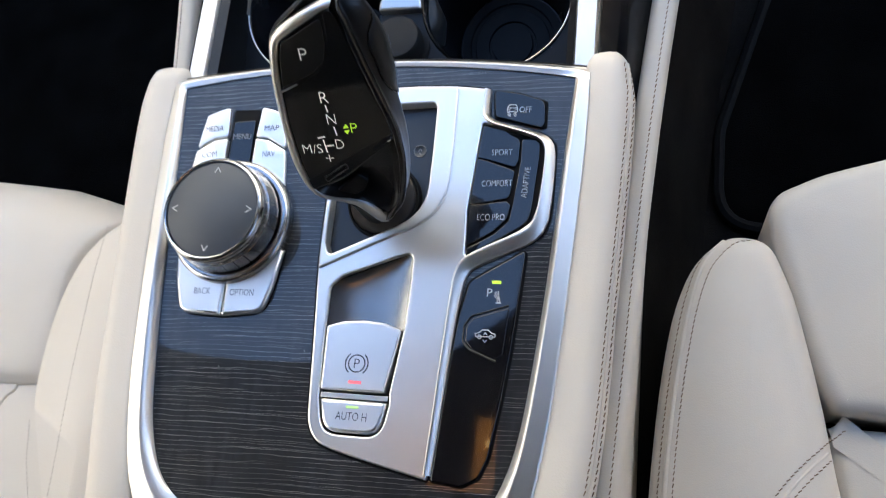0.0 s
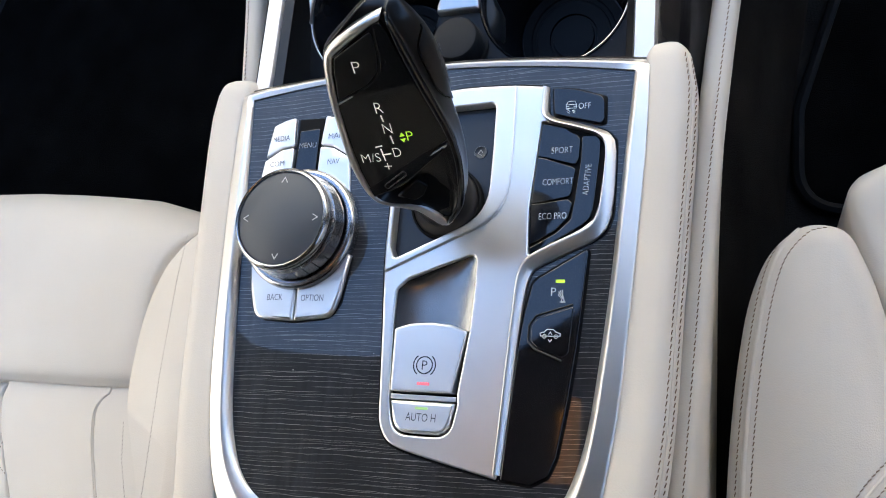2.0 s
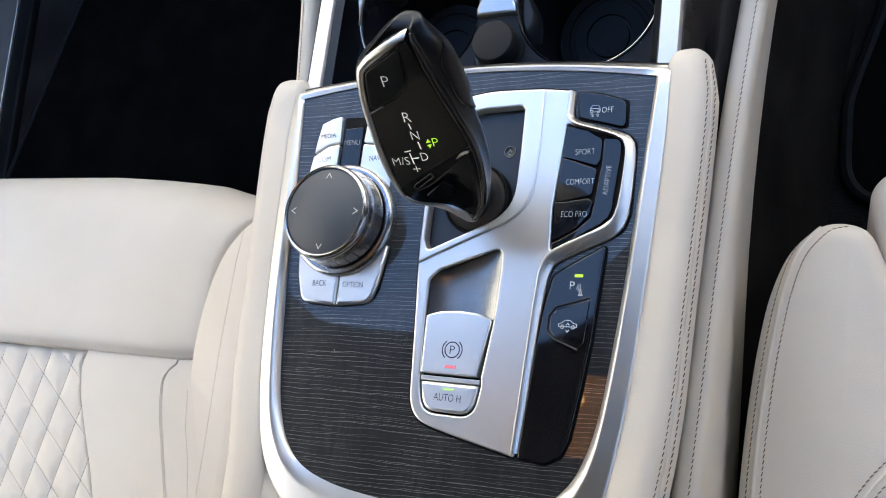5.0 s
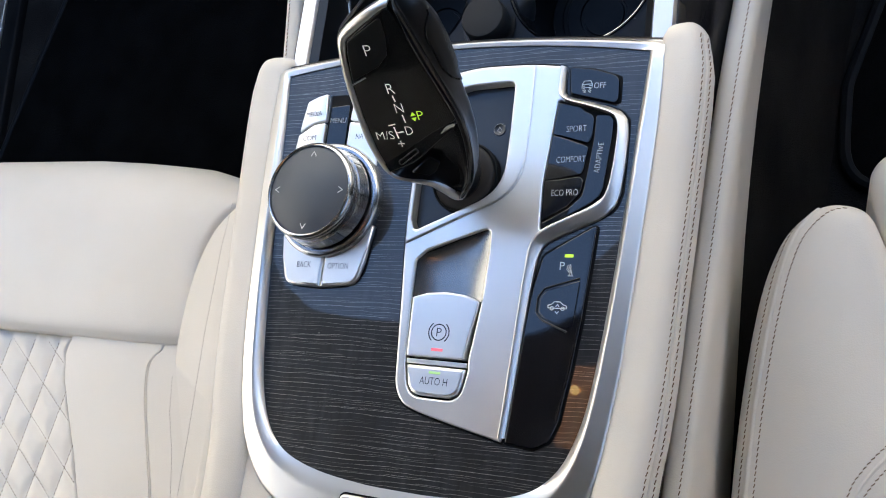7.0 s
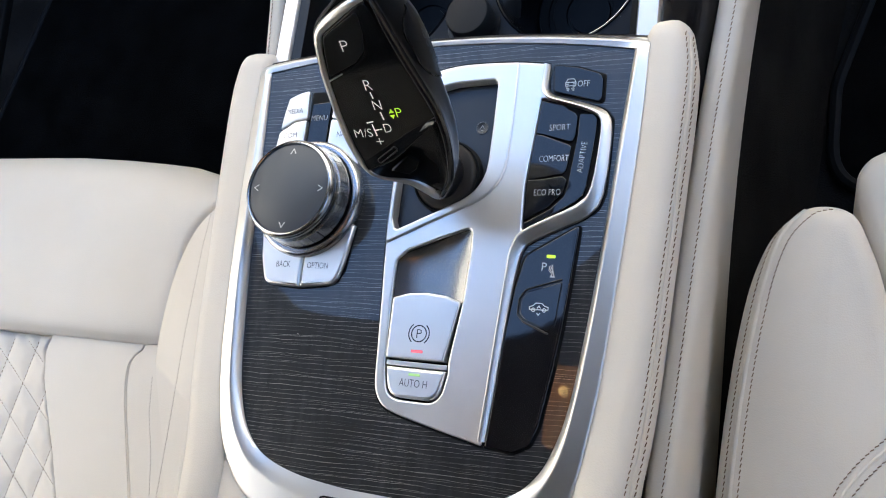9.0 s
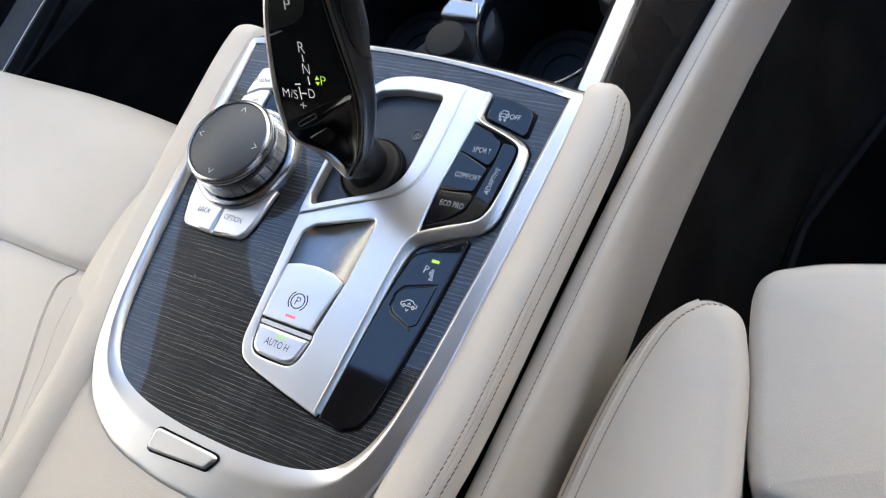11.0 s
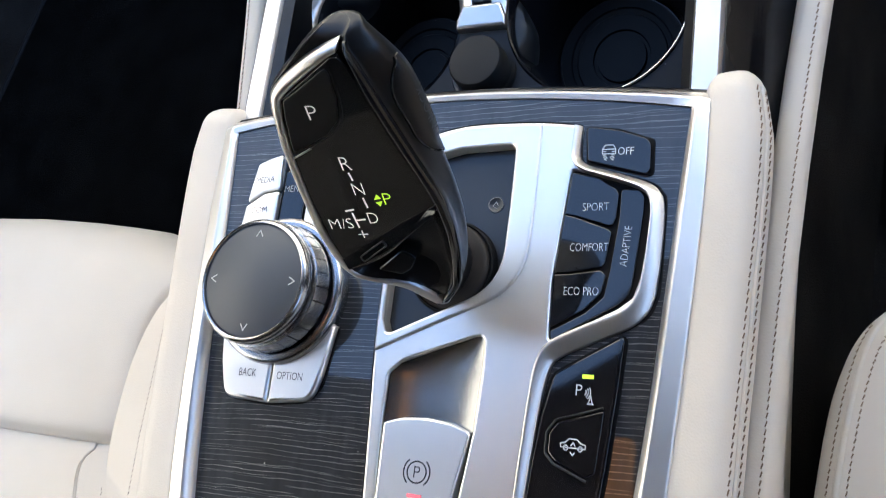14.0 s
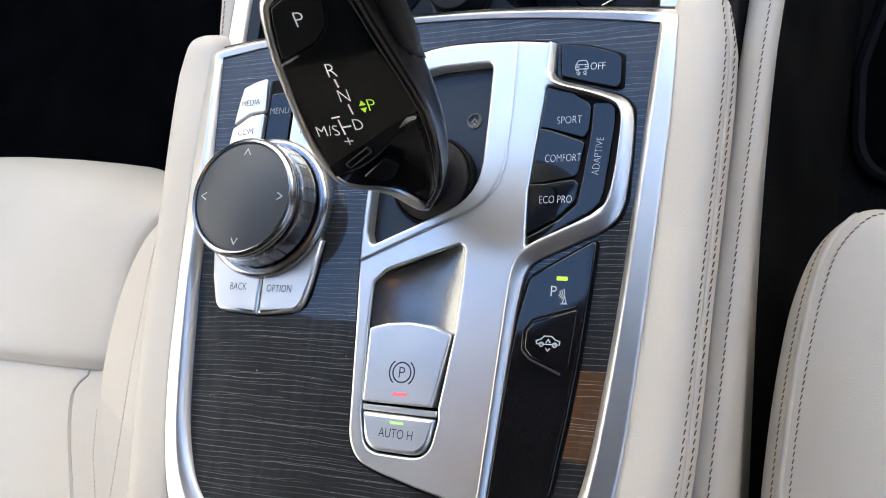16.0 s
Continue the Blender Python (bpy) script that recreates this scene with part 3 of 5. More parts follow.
for s in (1, -1):
    low = part("lower_panel", lower_panel(s), LEATHER, console, "ivory leather lower side panel", sharp=70)
    part("stitching", stitches([(s * panel_top(y), y, -38.6) for y in range(-300, 380, 10)]), THREAD, low, "row of taupe thread stitches", kind="stuff")
    part("tunnel_carpet", loft([[(s * 110, y, -100), (s * (panel_foot(y) - 8), y, -150), (s * (panel_foot(min(y, 400)) + 12), y, -250), (s * (panel_foot(min(y, 400)) + 40), y, FLOOR - 4)] for y in (-420, -200, 0, 120, 240, 400, 900)], closed=False), CARPET, console)
    # front part: rails beside the cup holders and black veneer cheeks
    rail = [[(s * 100.5, y, -40), (s * 100.5, y, -10), (s * 101.5, y, -8.6), (s * 110.5, y, -9.2), (s * 112, y, -11), (s * 112, y, -40)] for y in (97, 180, 260, 420)]
    part("rail", loft(rail, closed=False), CHROME, console, "brushed aluminium rail")
    cheek = [[(s * 112, y, -11.5), (s * 113.5, y, -12.3), (s * 121.5, y, -25), (s * (panel_top(y) - 8.8), y, -46)] for y in (60, 97, 140, 180, 220, 260, 320, 380)]
    part("cheek", loft(cheek, closed=False), CHEEK, console, "gloss black side veneer")
    part("inner_wall", loft([[(s * 100.5, y, -10.5), (s * 96.5, y, -14), (s * 94, y, -60)] for y in (97, 180, 260, 420)], closed=False), SOFT_BLACK, console)
# black lip that closes the panel towards the cup holders
lip = [[(x, y - 0.4, -4.0), (x, y + 1.2, -4.2), (x, y + 2.6, -5.2), (x, y + 3.6, -8), (x * 0.98, y + 8, -40)] for x, y in [(-109.5 + 219 * i / 24, 93.0 + 7.2 * (1 - ((i - 12) / 12) ** 2)) for i in range(25)]]
part("lip", loft(lip, closed=False), SOFT_BLACK, console)
part("front_core", block(-95, 95, 95, 900, FLOOR - 4, -110, 2), RUBBER, console)
part("front_face", loft([[(x, 243, -60), (x, 250, 10), (x, 300, 60), (x, 420, 90), (x, 900, 120)] for x in (-112, 112)], closed=False), SOFT_BLACK, console)

# ---- cup holder ----
cups = thing("cup_holder", (0, 155, -110), "twin cup holder with aluminium collar and black wells", "cup holder")


def tray_z(y):
    return -34.0 + 0.16 * (y - 150)


def tilted(bm):
    for v in bm.verts:
        v.co.z += tray_z(v.co.y) + 34.0
    return bm


CUPS = [(-53.5, 155), (53.5, 155)]
RC = 41.0
tray = plate([(-98, 101), (98, 101), (98, 245), (-98, 245)], -40, -34, 0.6, holes=[circle(cx, cy, RC, n=48)[:-1] for cx, cy in CUPS])
part("tray", tilted(tray), TRAY, cups, "dark grey moulded insert")
for cx, cy in CUPS:
    well = part("well", tilted(lathe([(RC + 1.6, -33.9), (RC + 0.8, -33.2), (RC, -34.0), (RC - 0.5, -40), (RC - 3, -60), (RC - 7, -84), (RC - 9, -88), (0.02, -88.5)], (cx, cy, 0), 72, lid=False)), WELL_BLACK, cups, "glossy black well")
    part("floor_mat", tilted(lathe([(31.5, -88.4), (31.0, -87.0), (26, -87.0), (25.4, -87.8), (23.0, -87.8), (22.4, -87.0), (14.6, -87.0), (14.2, -88.2), (12.6, -88.2), (12.2, -86.6), (0.02, -86.4)], (cx, cy, 0), 56)), WELL_FLOOR, well, "ringed rubber floor disc")
    # chrome arc that stands in for the glint along the near outer edge
    a0 = -78 if cx > 0 else 178
    arc_ = [(cx + (RC + 0.9) * math.cos(radians(a0 + 80 * i / 24)), cy + (RC + 0.9) * math.sin(radians(a0 + 80 * i / 24)), -33.2) for i in range(25)]
    part("rim", tilted(tube(arc_, 0.55, 8)), CHROME, cups, "thin chrome arc standing in for the rim's glint")
    # sprung fingers that steady a cup
    for a in (((165, 205), (28, 62)) if cx > 0 else ((48, 84), (118, 152))):
        rows = []
        for i in range(13):
            t = radians(a[0] + (a[1] - a[0]) * i / 12)
            bulge = 7.0 * math.sin(math.pi * i / 12)
            rows.append([(cx + (RC - k - bulge * f) * math.cos(t), cy + (RC - k - bulge * f) * math.sin(t), z) for k, f, z in ((0.2, 0, -41), (0.4, 0.7, -43), (0.6, 1, -47), (0.8, 1.0, -56), (1.2, 0.6, -64), (1.8, 0, -70))])
        part("finger", tilted(loft(rows, closed=False)), FINGER, well, "grey sprung finger")


def collar(cx, cy, a0, a1):
    """A bevelled half ring: broad at a0, beside the bridge, tapering off at a1."""
    rows = []
    for i in range(49):
        a = radians(a0 + (a1 - a0) * i / 48)
        wide = 6.6 * min(1.0, 0.10 + 2.6 * (1 - i / 48))
        rows.append([(cx + r * math.cos(a), cy + r * math.sin(a), z) for r, z in ((RC + 0.2, -35.0), (RC + 0.3, -33.0), (RC + 1.0, -31.8), (RC + 1.2 + wide * 0.45, -30.2), (RC + 1.2 + wide * 0.9, -29.6), (RC + 1.2 + wide, -30.2), (RC + 1.3 + wide, -34.6))])
    return tilted(loft(rows, closed=False, cap=(True, True)))


part("collar", collar(-53.5, 155, -6, 186), POLISHED, cups, "polished aluminium collar")
part("collar", collar(53.5, 155, 186, -6), POLISHED, cups, "polished aluminium collar")
part("bridge", tilted(plate(rounded([(-12.6, 147.2), (12.6, 147.2), (12.4, 151.5), (9.6, 158.6), (-9.6, 158.6), (-12.4, 151.5)], 1.2), -35, -29.2, 1.6)), POLISHED, cups, "aluminium bridge between the collars")
part("bridge_panel", tilted(plate(rounded([(-8.2, 160.6), (8.2, 160.6), (22, 190), (32, 230), (-32, 230), (-22, 190)], 1), -36, -32.0, 0.6)), SLATE, cups)
socket = thing("power_socket", (1.5, 128, -36), "round black cap of a power socket between the cups", "socket cap")
part("collar", lathe([(16.4, -42), (16.4, -37.6), (15.8, -36.8), (14.2, -37.0), (14.2, -42)], (1.5, 128, 0), 40), SOFT_BLACK, socket)
part("cap", lathe([(12.8, -40), (13.2, -30), (13.0, -26.8), (12.2, -25.4), (10.5, -24.9), (0.02, -24.6)], (1.5, 128, 0), 40), CAP_BLACK, socket, "matte black rubber cap")

# ---- shifter plate and its switches ----
shift_plate = thing("shifter_plate", (20, -10, 0), "satin silver shifter plate let into the black veneer", "console plate")
PLATE_OUT = ccw(spline([(-13.2, 24), (-13.0, 0), (-12.4, -14), (-10.6, -36.4), (-8.3, -70.2)], 4, False)[:-1] + spline([(-8.3, -70.2), (-7.2, -81.2), (-3.2, -88.6), (3.5, -92.2), (19.1, -95.9), (50, -101.9)], 5, False)
                + spline([(50.6, -101.0), (50.9, -80), (52.3, -44), (53.6, -22), (55.4, -13)], 4, False) + spline([(58.5, -10), (61.5, -6.4), (75, -0.2), (90.5, 7.0), (94.8, 14), (95.8, 22), (96.0, 48.5), (94.6, 53.4), (90.6, 57.0), (78, 61.0), (67, 64.2), (64.4, 66.4), (63.2, 70), (62.6, 81)], 5, False)
                + spline([(62.3, 81.0), (47.6, 82.8), (30, 83.4), (14, 82.8), (0, 79), (-9, 70), (-12.8, 52), (-13.2, 30)], 5, False))
SLOT = ccw(rounded([(37.8, 73.6), (38.0, 49), (37.4, 17.4), (11.3, 5.1), (-7.4, -3.6), (-9.6, 1.9), (-9.8, 45), (-7, 60), (0, 69), (15, 72.6)], [2.5, 0, 26, 0, 1.5, 2, 0, 6, 8, 6]))
MODES = ccw(rounded([(61.2, 63.0), (73, 60.6), (89.0, 55.2), (91.4, 51), (91.6, 42), (89.8, 22), (87.6, 14.5), (82.6, 10.4), (58.4, -2.8), (57.6, 20)], [1.5, 0, 3, 2, 0, 0, 4, 4, 1.5, 0]))
WELL = ccw(rounded([(33.8, -1.2), (34.2, -14.5), (33.4, -36), (29.6, -66.5), (30.2, -71), (27.6, -86.2), (0.0, -86.2), (-3.4, -71), (-3.4, -67), (-4.8, -37), (-4.9, -19), (0.8, -13.6)], [3, 0, 0, 0, 0, 9, 9, 0, 0, 0, 4, 5]))
part("base", plate(PLATE_OUT, -2, 2.2, 0.9, holes=[SLOT, MODES, WELL]), SATIN, shift_plate, sharp=50)
part("veneer_panel", plate(inset(WOOD, -1.5), -12, 0, 0.3, holes=[inset(PLATE_OUT, 1.6)]), VENEER, console, "glossy black ash veneer with fine pale pores")
part("shadow_gap", plate(inset(PLATE_OUT, -1.2), -3, 0.35, 0.1, holes=[inset(PLATE_OUT, 1.2)]), RUBBER, shift_plate, "thin dark gap round the plate")
ridge = ccw(rounded([(37.8, 73.6), (38.0, 49), (37.4, 17.4), (11.3, 5.1), (-7.4, -3.6), (-9.6, 1.9), (-9.8, 45), (-7, 60), (0, 69), (15, 72.6)], [2.5, 0, 26, 0, 1.5, 2, 0, 6, 8, 6]))
arch_out = ccw(rounded([(48.0, 82.4), (48.4, 51), (47.2, 17.0), (12.4, 0.8), (-12.2, -11.0), (-12.8, 2), (-12.6, 52), (-8.6, 69.6), (0.5, 78.2), (14, 82.2), (30, 82.9)], [1, 0, 30, 0, 1, 2, 0, 6, 8, 6, 0]))
part("arch", plate(arch_out, 1.8, 3.4, 1.0, holes=[inset(ridge, -0.2)]), SATIN, shift_plate, "raised silver arch round the lever", sharp=50)
# bright bracket that borders the drive mode switches
BRACKET = [(62.6, 80.4, 1.6), (62.3, 71.0, 1.7), (62.9, 66.6, 1.7), (66.5, 63.5, 1.5), (73, 61.4, 1.5), (81, 59.0, 1.6), (88.4, 56.2, 1.8), (92.4, 53.0, 2.3), (94.0, 47.5, 2.5), (94.0, 38, 2.7), (93.2, 24, 3.0), (91.4, 14.6, 3.2), (86.8, 7.9, 3.5), (73.8, 1.4, 3.6), (61.4, -5.1, 3.5), (57.3, -11.0, 3.0), (55.6, -22, 2.5), (54.0, -44, 2.1), (51.8, -80, 1.9), (50.4, -100, 1.7)]
rows = []
bpath = spline(BRACKET, 5, False)
for i, p in enumerate(bpath):
    a, b = Vector(bpath[max(i - 1, 0)][:2]), Vector(bpath[min(i + 1, len(bpath) - 1)][:2])
    w = (b - a).normalized()
    n = Vector((w.y, -w.x))
    half = p[2]
    low = float(np.interp(p[1], [-100, -20], [0.66, 1.0]))
    rows.append([(p[0] + n.x * h * half, p[1] + n.y * h * half, z * low) for h, z in ((-1, 0.3), (-0.97, 1.9), (-0.90, 2.25), (0.30, 3.95), (0.50, 4.2), (0.74, 4.25), (0.86, 3.9), (0.93, 3.0), (1, 0.2))])
part("bracket", loft(rows, closed=False, cap=(True, True)), CHROME, shift_plate, "polished bracket along the switches", sharp=60)
part("slot_floor", plate(inset(SLOT, -0.6), -6, -2.2, 0.1), SLATE, shift_plate, "dark grey plastic floor of the slot")
mark = part("screw_cap", lathe([(3.5, -2.3), (3.4, -1.9), (2.9, -1.8), (2.6, -2.05), (0.02, -2.05)], (30.4, 50.6, 0), 28), SLATE, shift_plate, "small round marked cap")
part("emblem", strokes([[(29.3, 50.0), (30.4, 51.8), (31.4, 50.4)], [(30.0, 49.4), (31.0, 49.0)], circle(30.4, 50.6, 3.0)], 0.3, -1.95), FAINT, mark, "pale worn emblem")
# small metal pocket in front of the brake switch
pocket = []
for i in range(25):
    y = -1.8 - 36.0 * i / 24
    xl = float(np.interp(y, [-38, -20, -17, -15, -13.4, -1.8], [-4.6, -4.7, -4.0, -1.5, 2.6, 31.0]))
    xr = float(np.interp(y, [-38, -14.5, -4, -2.6, -1.8], [33.2, 34.1, 33.6, 33.0, 31.6]))
    deep = 1 - (max(0.0, y + 27) / 25.2) ** 2.4
    pocket.append([(xl + (xr - xl) * k / 18, y, 0.9 - 2.6 * deep * (1 - abs(2 * k / 18 - 1) ** 2.6)) for k in range(19)])
part("pocket", loft(pocket, closed=False), DARK_METAL, shift_plate, "dark polished finger pocket")
part("well_floor", plate(inset(WELL, -0.5), -16, -13, 0.2), RUBBER, shift_plate)

brake = thing("parking_brake_switch", (13, -52, -4), "satin silver parking brake switch with a red indicator", "switch")
EPB = ccw(rounded([(-4.0, -37.6), (4, -35.2), (14, -34.4), (24, -35.2), (32.4, -38.0), (27.4, -66.6), (-2.9, -67.0)], [2, 0, 0, 0, 2, 1, 1]))
bm = plate(EPB, -6, 2.6, 0.9)
for v in bm.verts:
    if v.co.z > 0:
        v.co.z += 0.35 * (-(v.co.y + 50) / 16)
key = part("rocker", bm, SATIN, brake, "slightly dished silver rocker")


def on_rocker(bm):
    for v in bm.verts:
        v.co.z = 2.55 + 0.35 * (-(v.co.y + 50) / 16) + (0.12 if v.co.z > 0.05 else 0.0)
    return bm


sw = [circle(13.1, -54.4, 3.9), circle(13.1, -54.4, 5.4, -48, 48, 12), circle(13.1, -54.4, 5.4, 132, 228, 12)]
part("symbol", on_rocker(strokes(sw, 0.55, 0.0)), GREY_PRINT, key, "brake symbol in dark grey")
part("letter", on_rocker(lettering("P", 13.2, -54.4, 0.0, 2.6, 4.2)), GREY_PRINT, key)
part("indicator", block(10.2, 16.4, -63.6, -62.2, 2.2, 3.0, 0.1, 0.4), RED_LED, key, "lit red indicator bar")
part("hinge_strip", block(-2.9, 29.4, -70.3, -67.9, -6, 1.6, 0.5), CHROME, brake, "narrow brushed strip")
hold = thing("auto_hold_switch", (13, -78, -4), "satin silver hold switch with a pale green indicator", "switch")
bm = plate(ccw(rounded([(-2.4, -70.8), (29.3, -70.8), (26.9, -85.3), (0.7, -85.3)], [0.8, 0.8, 8.5, 8.5], 8)), -6, 3.0, 1.6)
for v in bm.verts:
    if v.co.z > 0:
        v.co.z += 0.045 * (-78 - v.co.y)
key = part("rocker", bm, SATIN, hold)
words = lettering("AUTO H", 13.6, -78.0, 3.0, 14.6, 3.6)
for v in words.verts:
    v.co.z += 0.045 * (-78 - v.co.y)
part("lettering", words, GREY_PRINT, key)
part("indicator", block(10.6, 16.6, -74.6, -73.4, 2.6, 3.15, 0.1, 0.4), GREEN_LED, key, "pale green indicator bar")

modes = thing("drive_mode_switches", (73, 35, 0), "gloss black drive mode switches with white lettering", "switch panel", )
part("backing", plate(inset(MODES, -0.4), -5, 0.6, 0.1), RUBBER, modes)
SW = [("SPORT", [(61.5, 62.0), (72.6, 59.2), (75.4, 57.0), (78.7, 55.2), (79.8, 53.0), (79.6, 44.0), (78.4, 41.3), (77.0, 41.0), (64, 44.8), (60.0, 45.5)], [0.8, 1, 1, 1.5, 1.5, 0, 1, 0.6, 0, 0.3], 71.7, 48.2, 9.9, 3.1),
      ("COMFORT", [(59.95, 45.25), (64, 44.4), (76.9, 39.7), (78.2, 38.6), (76.8, 27.0), (75.6, 25.4), (64, 23.1), (58.2, 22.5)], [0.3, 0, 0.8, 0.8, 1.2, 1.2, 0, 0.3], 70.4, 32.8, 14.2, 3.1),
      ("ECO PRO", [(58.2, 22.25), (64, 22.6), (75.4, 24.3), (77.5, 22.4), (76.3, 15.8), (70.3, 9.4), (62, 4.4), (58.3, 2.2)], [0.3, 0, 0.8, 1.2, 3, 0, 0, 0.3], 68.9, 16.3, 12.8, 3.1)]
for words, pts, radii, cx, cy, w, h in SW:
    bm = plate(ccw(rounded(pts, radii)), -2, 1.9, 0.35)
    k = part("switch", bm, PIANO, modes, "gloss black switch")
    part("lettering", lettering(words, cx, cy, 1.9, w, h * 0.96, 1.5, bold=-0.018), WHITE_PRINT, k)
k = part("switch", plate(ccw(rounded([(80.5, 55.0), (87.4, 54.6), (89.2, 52.2), (89.2, 45.8), (87.2, 19.3), (85.9, 15.0), (82.2, 11.6), (62, -0.4), (58.9, -1.8), (58.7, 1.4), (62.3, 3.3), (70.9, 8.4), (77.2, 14.6), (78.6, 24), (80.6, 44)], [1.5, 2.5, 2, 0, 0, 3, 0, 0, 0.6, 0.6, 0, 0, 3, 0, 0])), -2, 1.7, 0.35), PIANO, modes, "gloss black side switch")
part("lettering", lettering("ADAPTIVE", 83.8, 33.4, 1.7, 15.0, 2.7, 86, bold=-0.018), WHITE_PRINT, k)
off = thing("traction_switch", (77, 69, 0), "gloss black traction control switch with white symbol", "switch")
k = part("switch", plate(ccw(rounded([(65.8, 80.0), (78, 78.0), (90.2, 73.9), (90.6, 62.6), (89.4, 60.4), (67.2, 66.4)], [1.5, 0, 5, 3, 3, 1.5])), -1, 2.4, 0.25), PIANO, off)
part("surround_gap", plate(ccw(rounded([(64.8, 81.2), (78, 79.4), (91.4, 74.6), (91.8, 60.0), (66.2, 65.6)], 2)), -1, 0.5, 0.2), RUBBER, off)
part("lettering", lettering("OFF", 81.3, 69.6, 2.4, 5.8, 3.0), WHITE_PRINT, k)
car = [[(72.5, 68.7), (72.5, 70.5), (73.5, 72.2), (76.5, 72.2), (77.5, 70.5), (77.5, 68.7), (72.5, 68.7)], [(72.7, 70.5), (77.3, 70.5)], [(72.9, 69.6), (73.8, 69.6)], [(76.2, 69.6), (77.1, 69.6)], [(72.9, 68.2), (73.8, 68.2)], [(76.2, 68.2), (77.1, 68.2)], [(73.0, 67.3), (73.9, 67.6), (74.5, 67.1), (73.4, 66.6), (74.3, 66.2)], [(75.6, 67.3), (76.5, 67.6), (77.1, 67.1), (76.0, 66.6), (76.9, 66.2)]]
part("symbol", strokes(car, 0.3, 2.4), WHITE_PRINT, k, "skidding car symbol")

lens = thing("park_assist_panel", (68, -50, 0), "gloss black switch panel with parking sensor symbol", "switch panel")
LENS = ccw(rounded([(86.2, 1.2), (84.9, -18), (82.8, -44), (80.2, -66), (76.4, -90.5), (73, -99.0), (65.5, -103.2), (52.2, -102.0), (54.4, -69), (56.2, -46), (58.2, -29), (61.4, -14)], [1.5, 0, 0, 0, 4, 4, 4, 1, 0, 0, 3, 6]))


def leant(bm):
    for v in bm.verts:
        if v.co.z > 0:
            v.co.z += 0.04 * (v.co.x - 62) - 0.010 * (v.co.y + 50)
    return bm


part("fascia", leant(plate(LENS, -2, 1.6, 0.6)), PIANO, lens, "gloss black fascia")
part("edge_line", leant(tube([(84.6, 0.4, 1.55), (83.5, -18, 1.55), (81.5, -44, 1.55), (78.9, -66, 1.55), (75.2, -90, 1.55)], 0.28, 6)), PIANO, lens, "raised gloss edge line")
part("edge_gap", plate(inset(LENS, -0.9), -2, 0.4, 0.1), RUBBER, lens)
part("indicator", leant(block(72.0, 76.2, -14.9, -13.4, 1.4, 1.78, 0.05, 0.3)), YELLOW_LED, lens, "lit yellow-green indicator")
pdc = [circle(72.6, -19.6, r, -46, 30, 8) for r in (1.3, 2.1, 2.9)] + [[(74.9, -23.4), (75.7, -20.9), (76.4, -23.4), (74.9, -23.4)], [(74.6, -23.6), (76.7, -23.6)]]
part("symbol", leant(strokes(pdc, 0.4, 1.6)), WHITE_PRINT, lens, "parking sensor symbol")
part("letter", leant(lettering("P", 71.3, -19.0, 1.6, 2.3, 3.8)), WHITE_PRINT, lens)
RIDE = [(81.0, -25.2), (77.2, -26.6), (64.6, -30.8), (61.8, -34.6), (61.8, -41.2), (64.9, -44.2), (76.0, -48.6), (79.4, -46.6)]
k = part("ride_height_switch", leant(plate(ccw(rounded(RIDE, [1, 0, 2, 2, 2, 2, 1.5, 2])), 0.1, 2.0, 0.6)), PIANO, lens)
part("groove", leant(tube([(x, y, 1.75) for x, y in rounded([(80.4, -24.6), (64.0, -30.0), (61.0, -34.4), (61.0, -41.6), (64.4, -45.0), (76.4, -49.6)], [0, 2, 2, 2, 2, 0])], 0.5, 8)), SOFT_BLACK, k, "black ridge round the switch")
car2 = [[(66.6, -39.0), (66.4, -37.8), (68.2, -37.2), (69.4, -36.0), (72.2, -36.0), (73.6, -37.2), (75.4, -37.7), (75.4, -39.0), (66.6, -39.0)], circle(68.4, -39.1, 0.8, n=10), circle(73.6, -39.1, 0.8, n=10), [(70.3, -38.2), (71, -37.2), (71.7, -38.2)], [(70.3, -40.6), (71, -41.5), (71.7, -40.6)]]
part("symbol", leant(strokes(car2, 0.4, 2.0)), WHITE_PRINT, k, "car height symbol")

# ---- rotary controller ----
CX, CY = -61.6, 11.5
ctrl = thing("rotary_controller", (CX, CY, 0), "large rotary controller with grey touch top and silver ring", "controller knob")
part("base_ring", lathe([(31.8, -1), (31.8, 4.2), (31.2, 6.0), (29.6, 7.0), (28.0, 6.8), (27.6, 2)], (CX, CY, 0), 72), GRIP, ctrl, "brushed steel base ring")
part("lower_collar", lathe([(27.6, 2), (27.4, 8.2), (26.4, 9.0)], (CX, CY, 0), 72, lid=False), PIANO, ctrl)
rowsA = []
for z, r in ((8.4, 26.0), (8.8, 27.6), (13.4, 26.9), (16.0, 26.4), (16.5, 25.0)):
    row = []
    for i in range(28):
        for f, cut in ((0.0, 0.5), (0.06, 0.0), (0.35, -0.1), (0.65, -0.1), (0.94, 0.0)):
            a = 2 * math.pi * (i + f) / 28
            row.append((CX + (r - cut) * math.cos(a), CY + (r - cut) * math.sin(a), z))
    rowsA.append(row)
part("grip_ring", loft(rowsA, cap=(True, True)), GRIP, ctrl, "steel grip ring with broad facets", sharp=25)
part("neck", lathe([(24.6, 15.5), (24.4, 17.0), (25.0, 18.4), (24.0, 19.4)], (CX, CY, 0), 72), PIANO, ctrl)
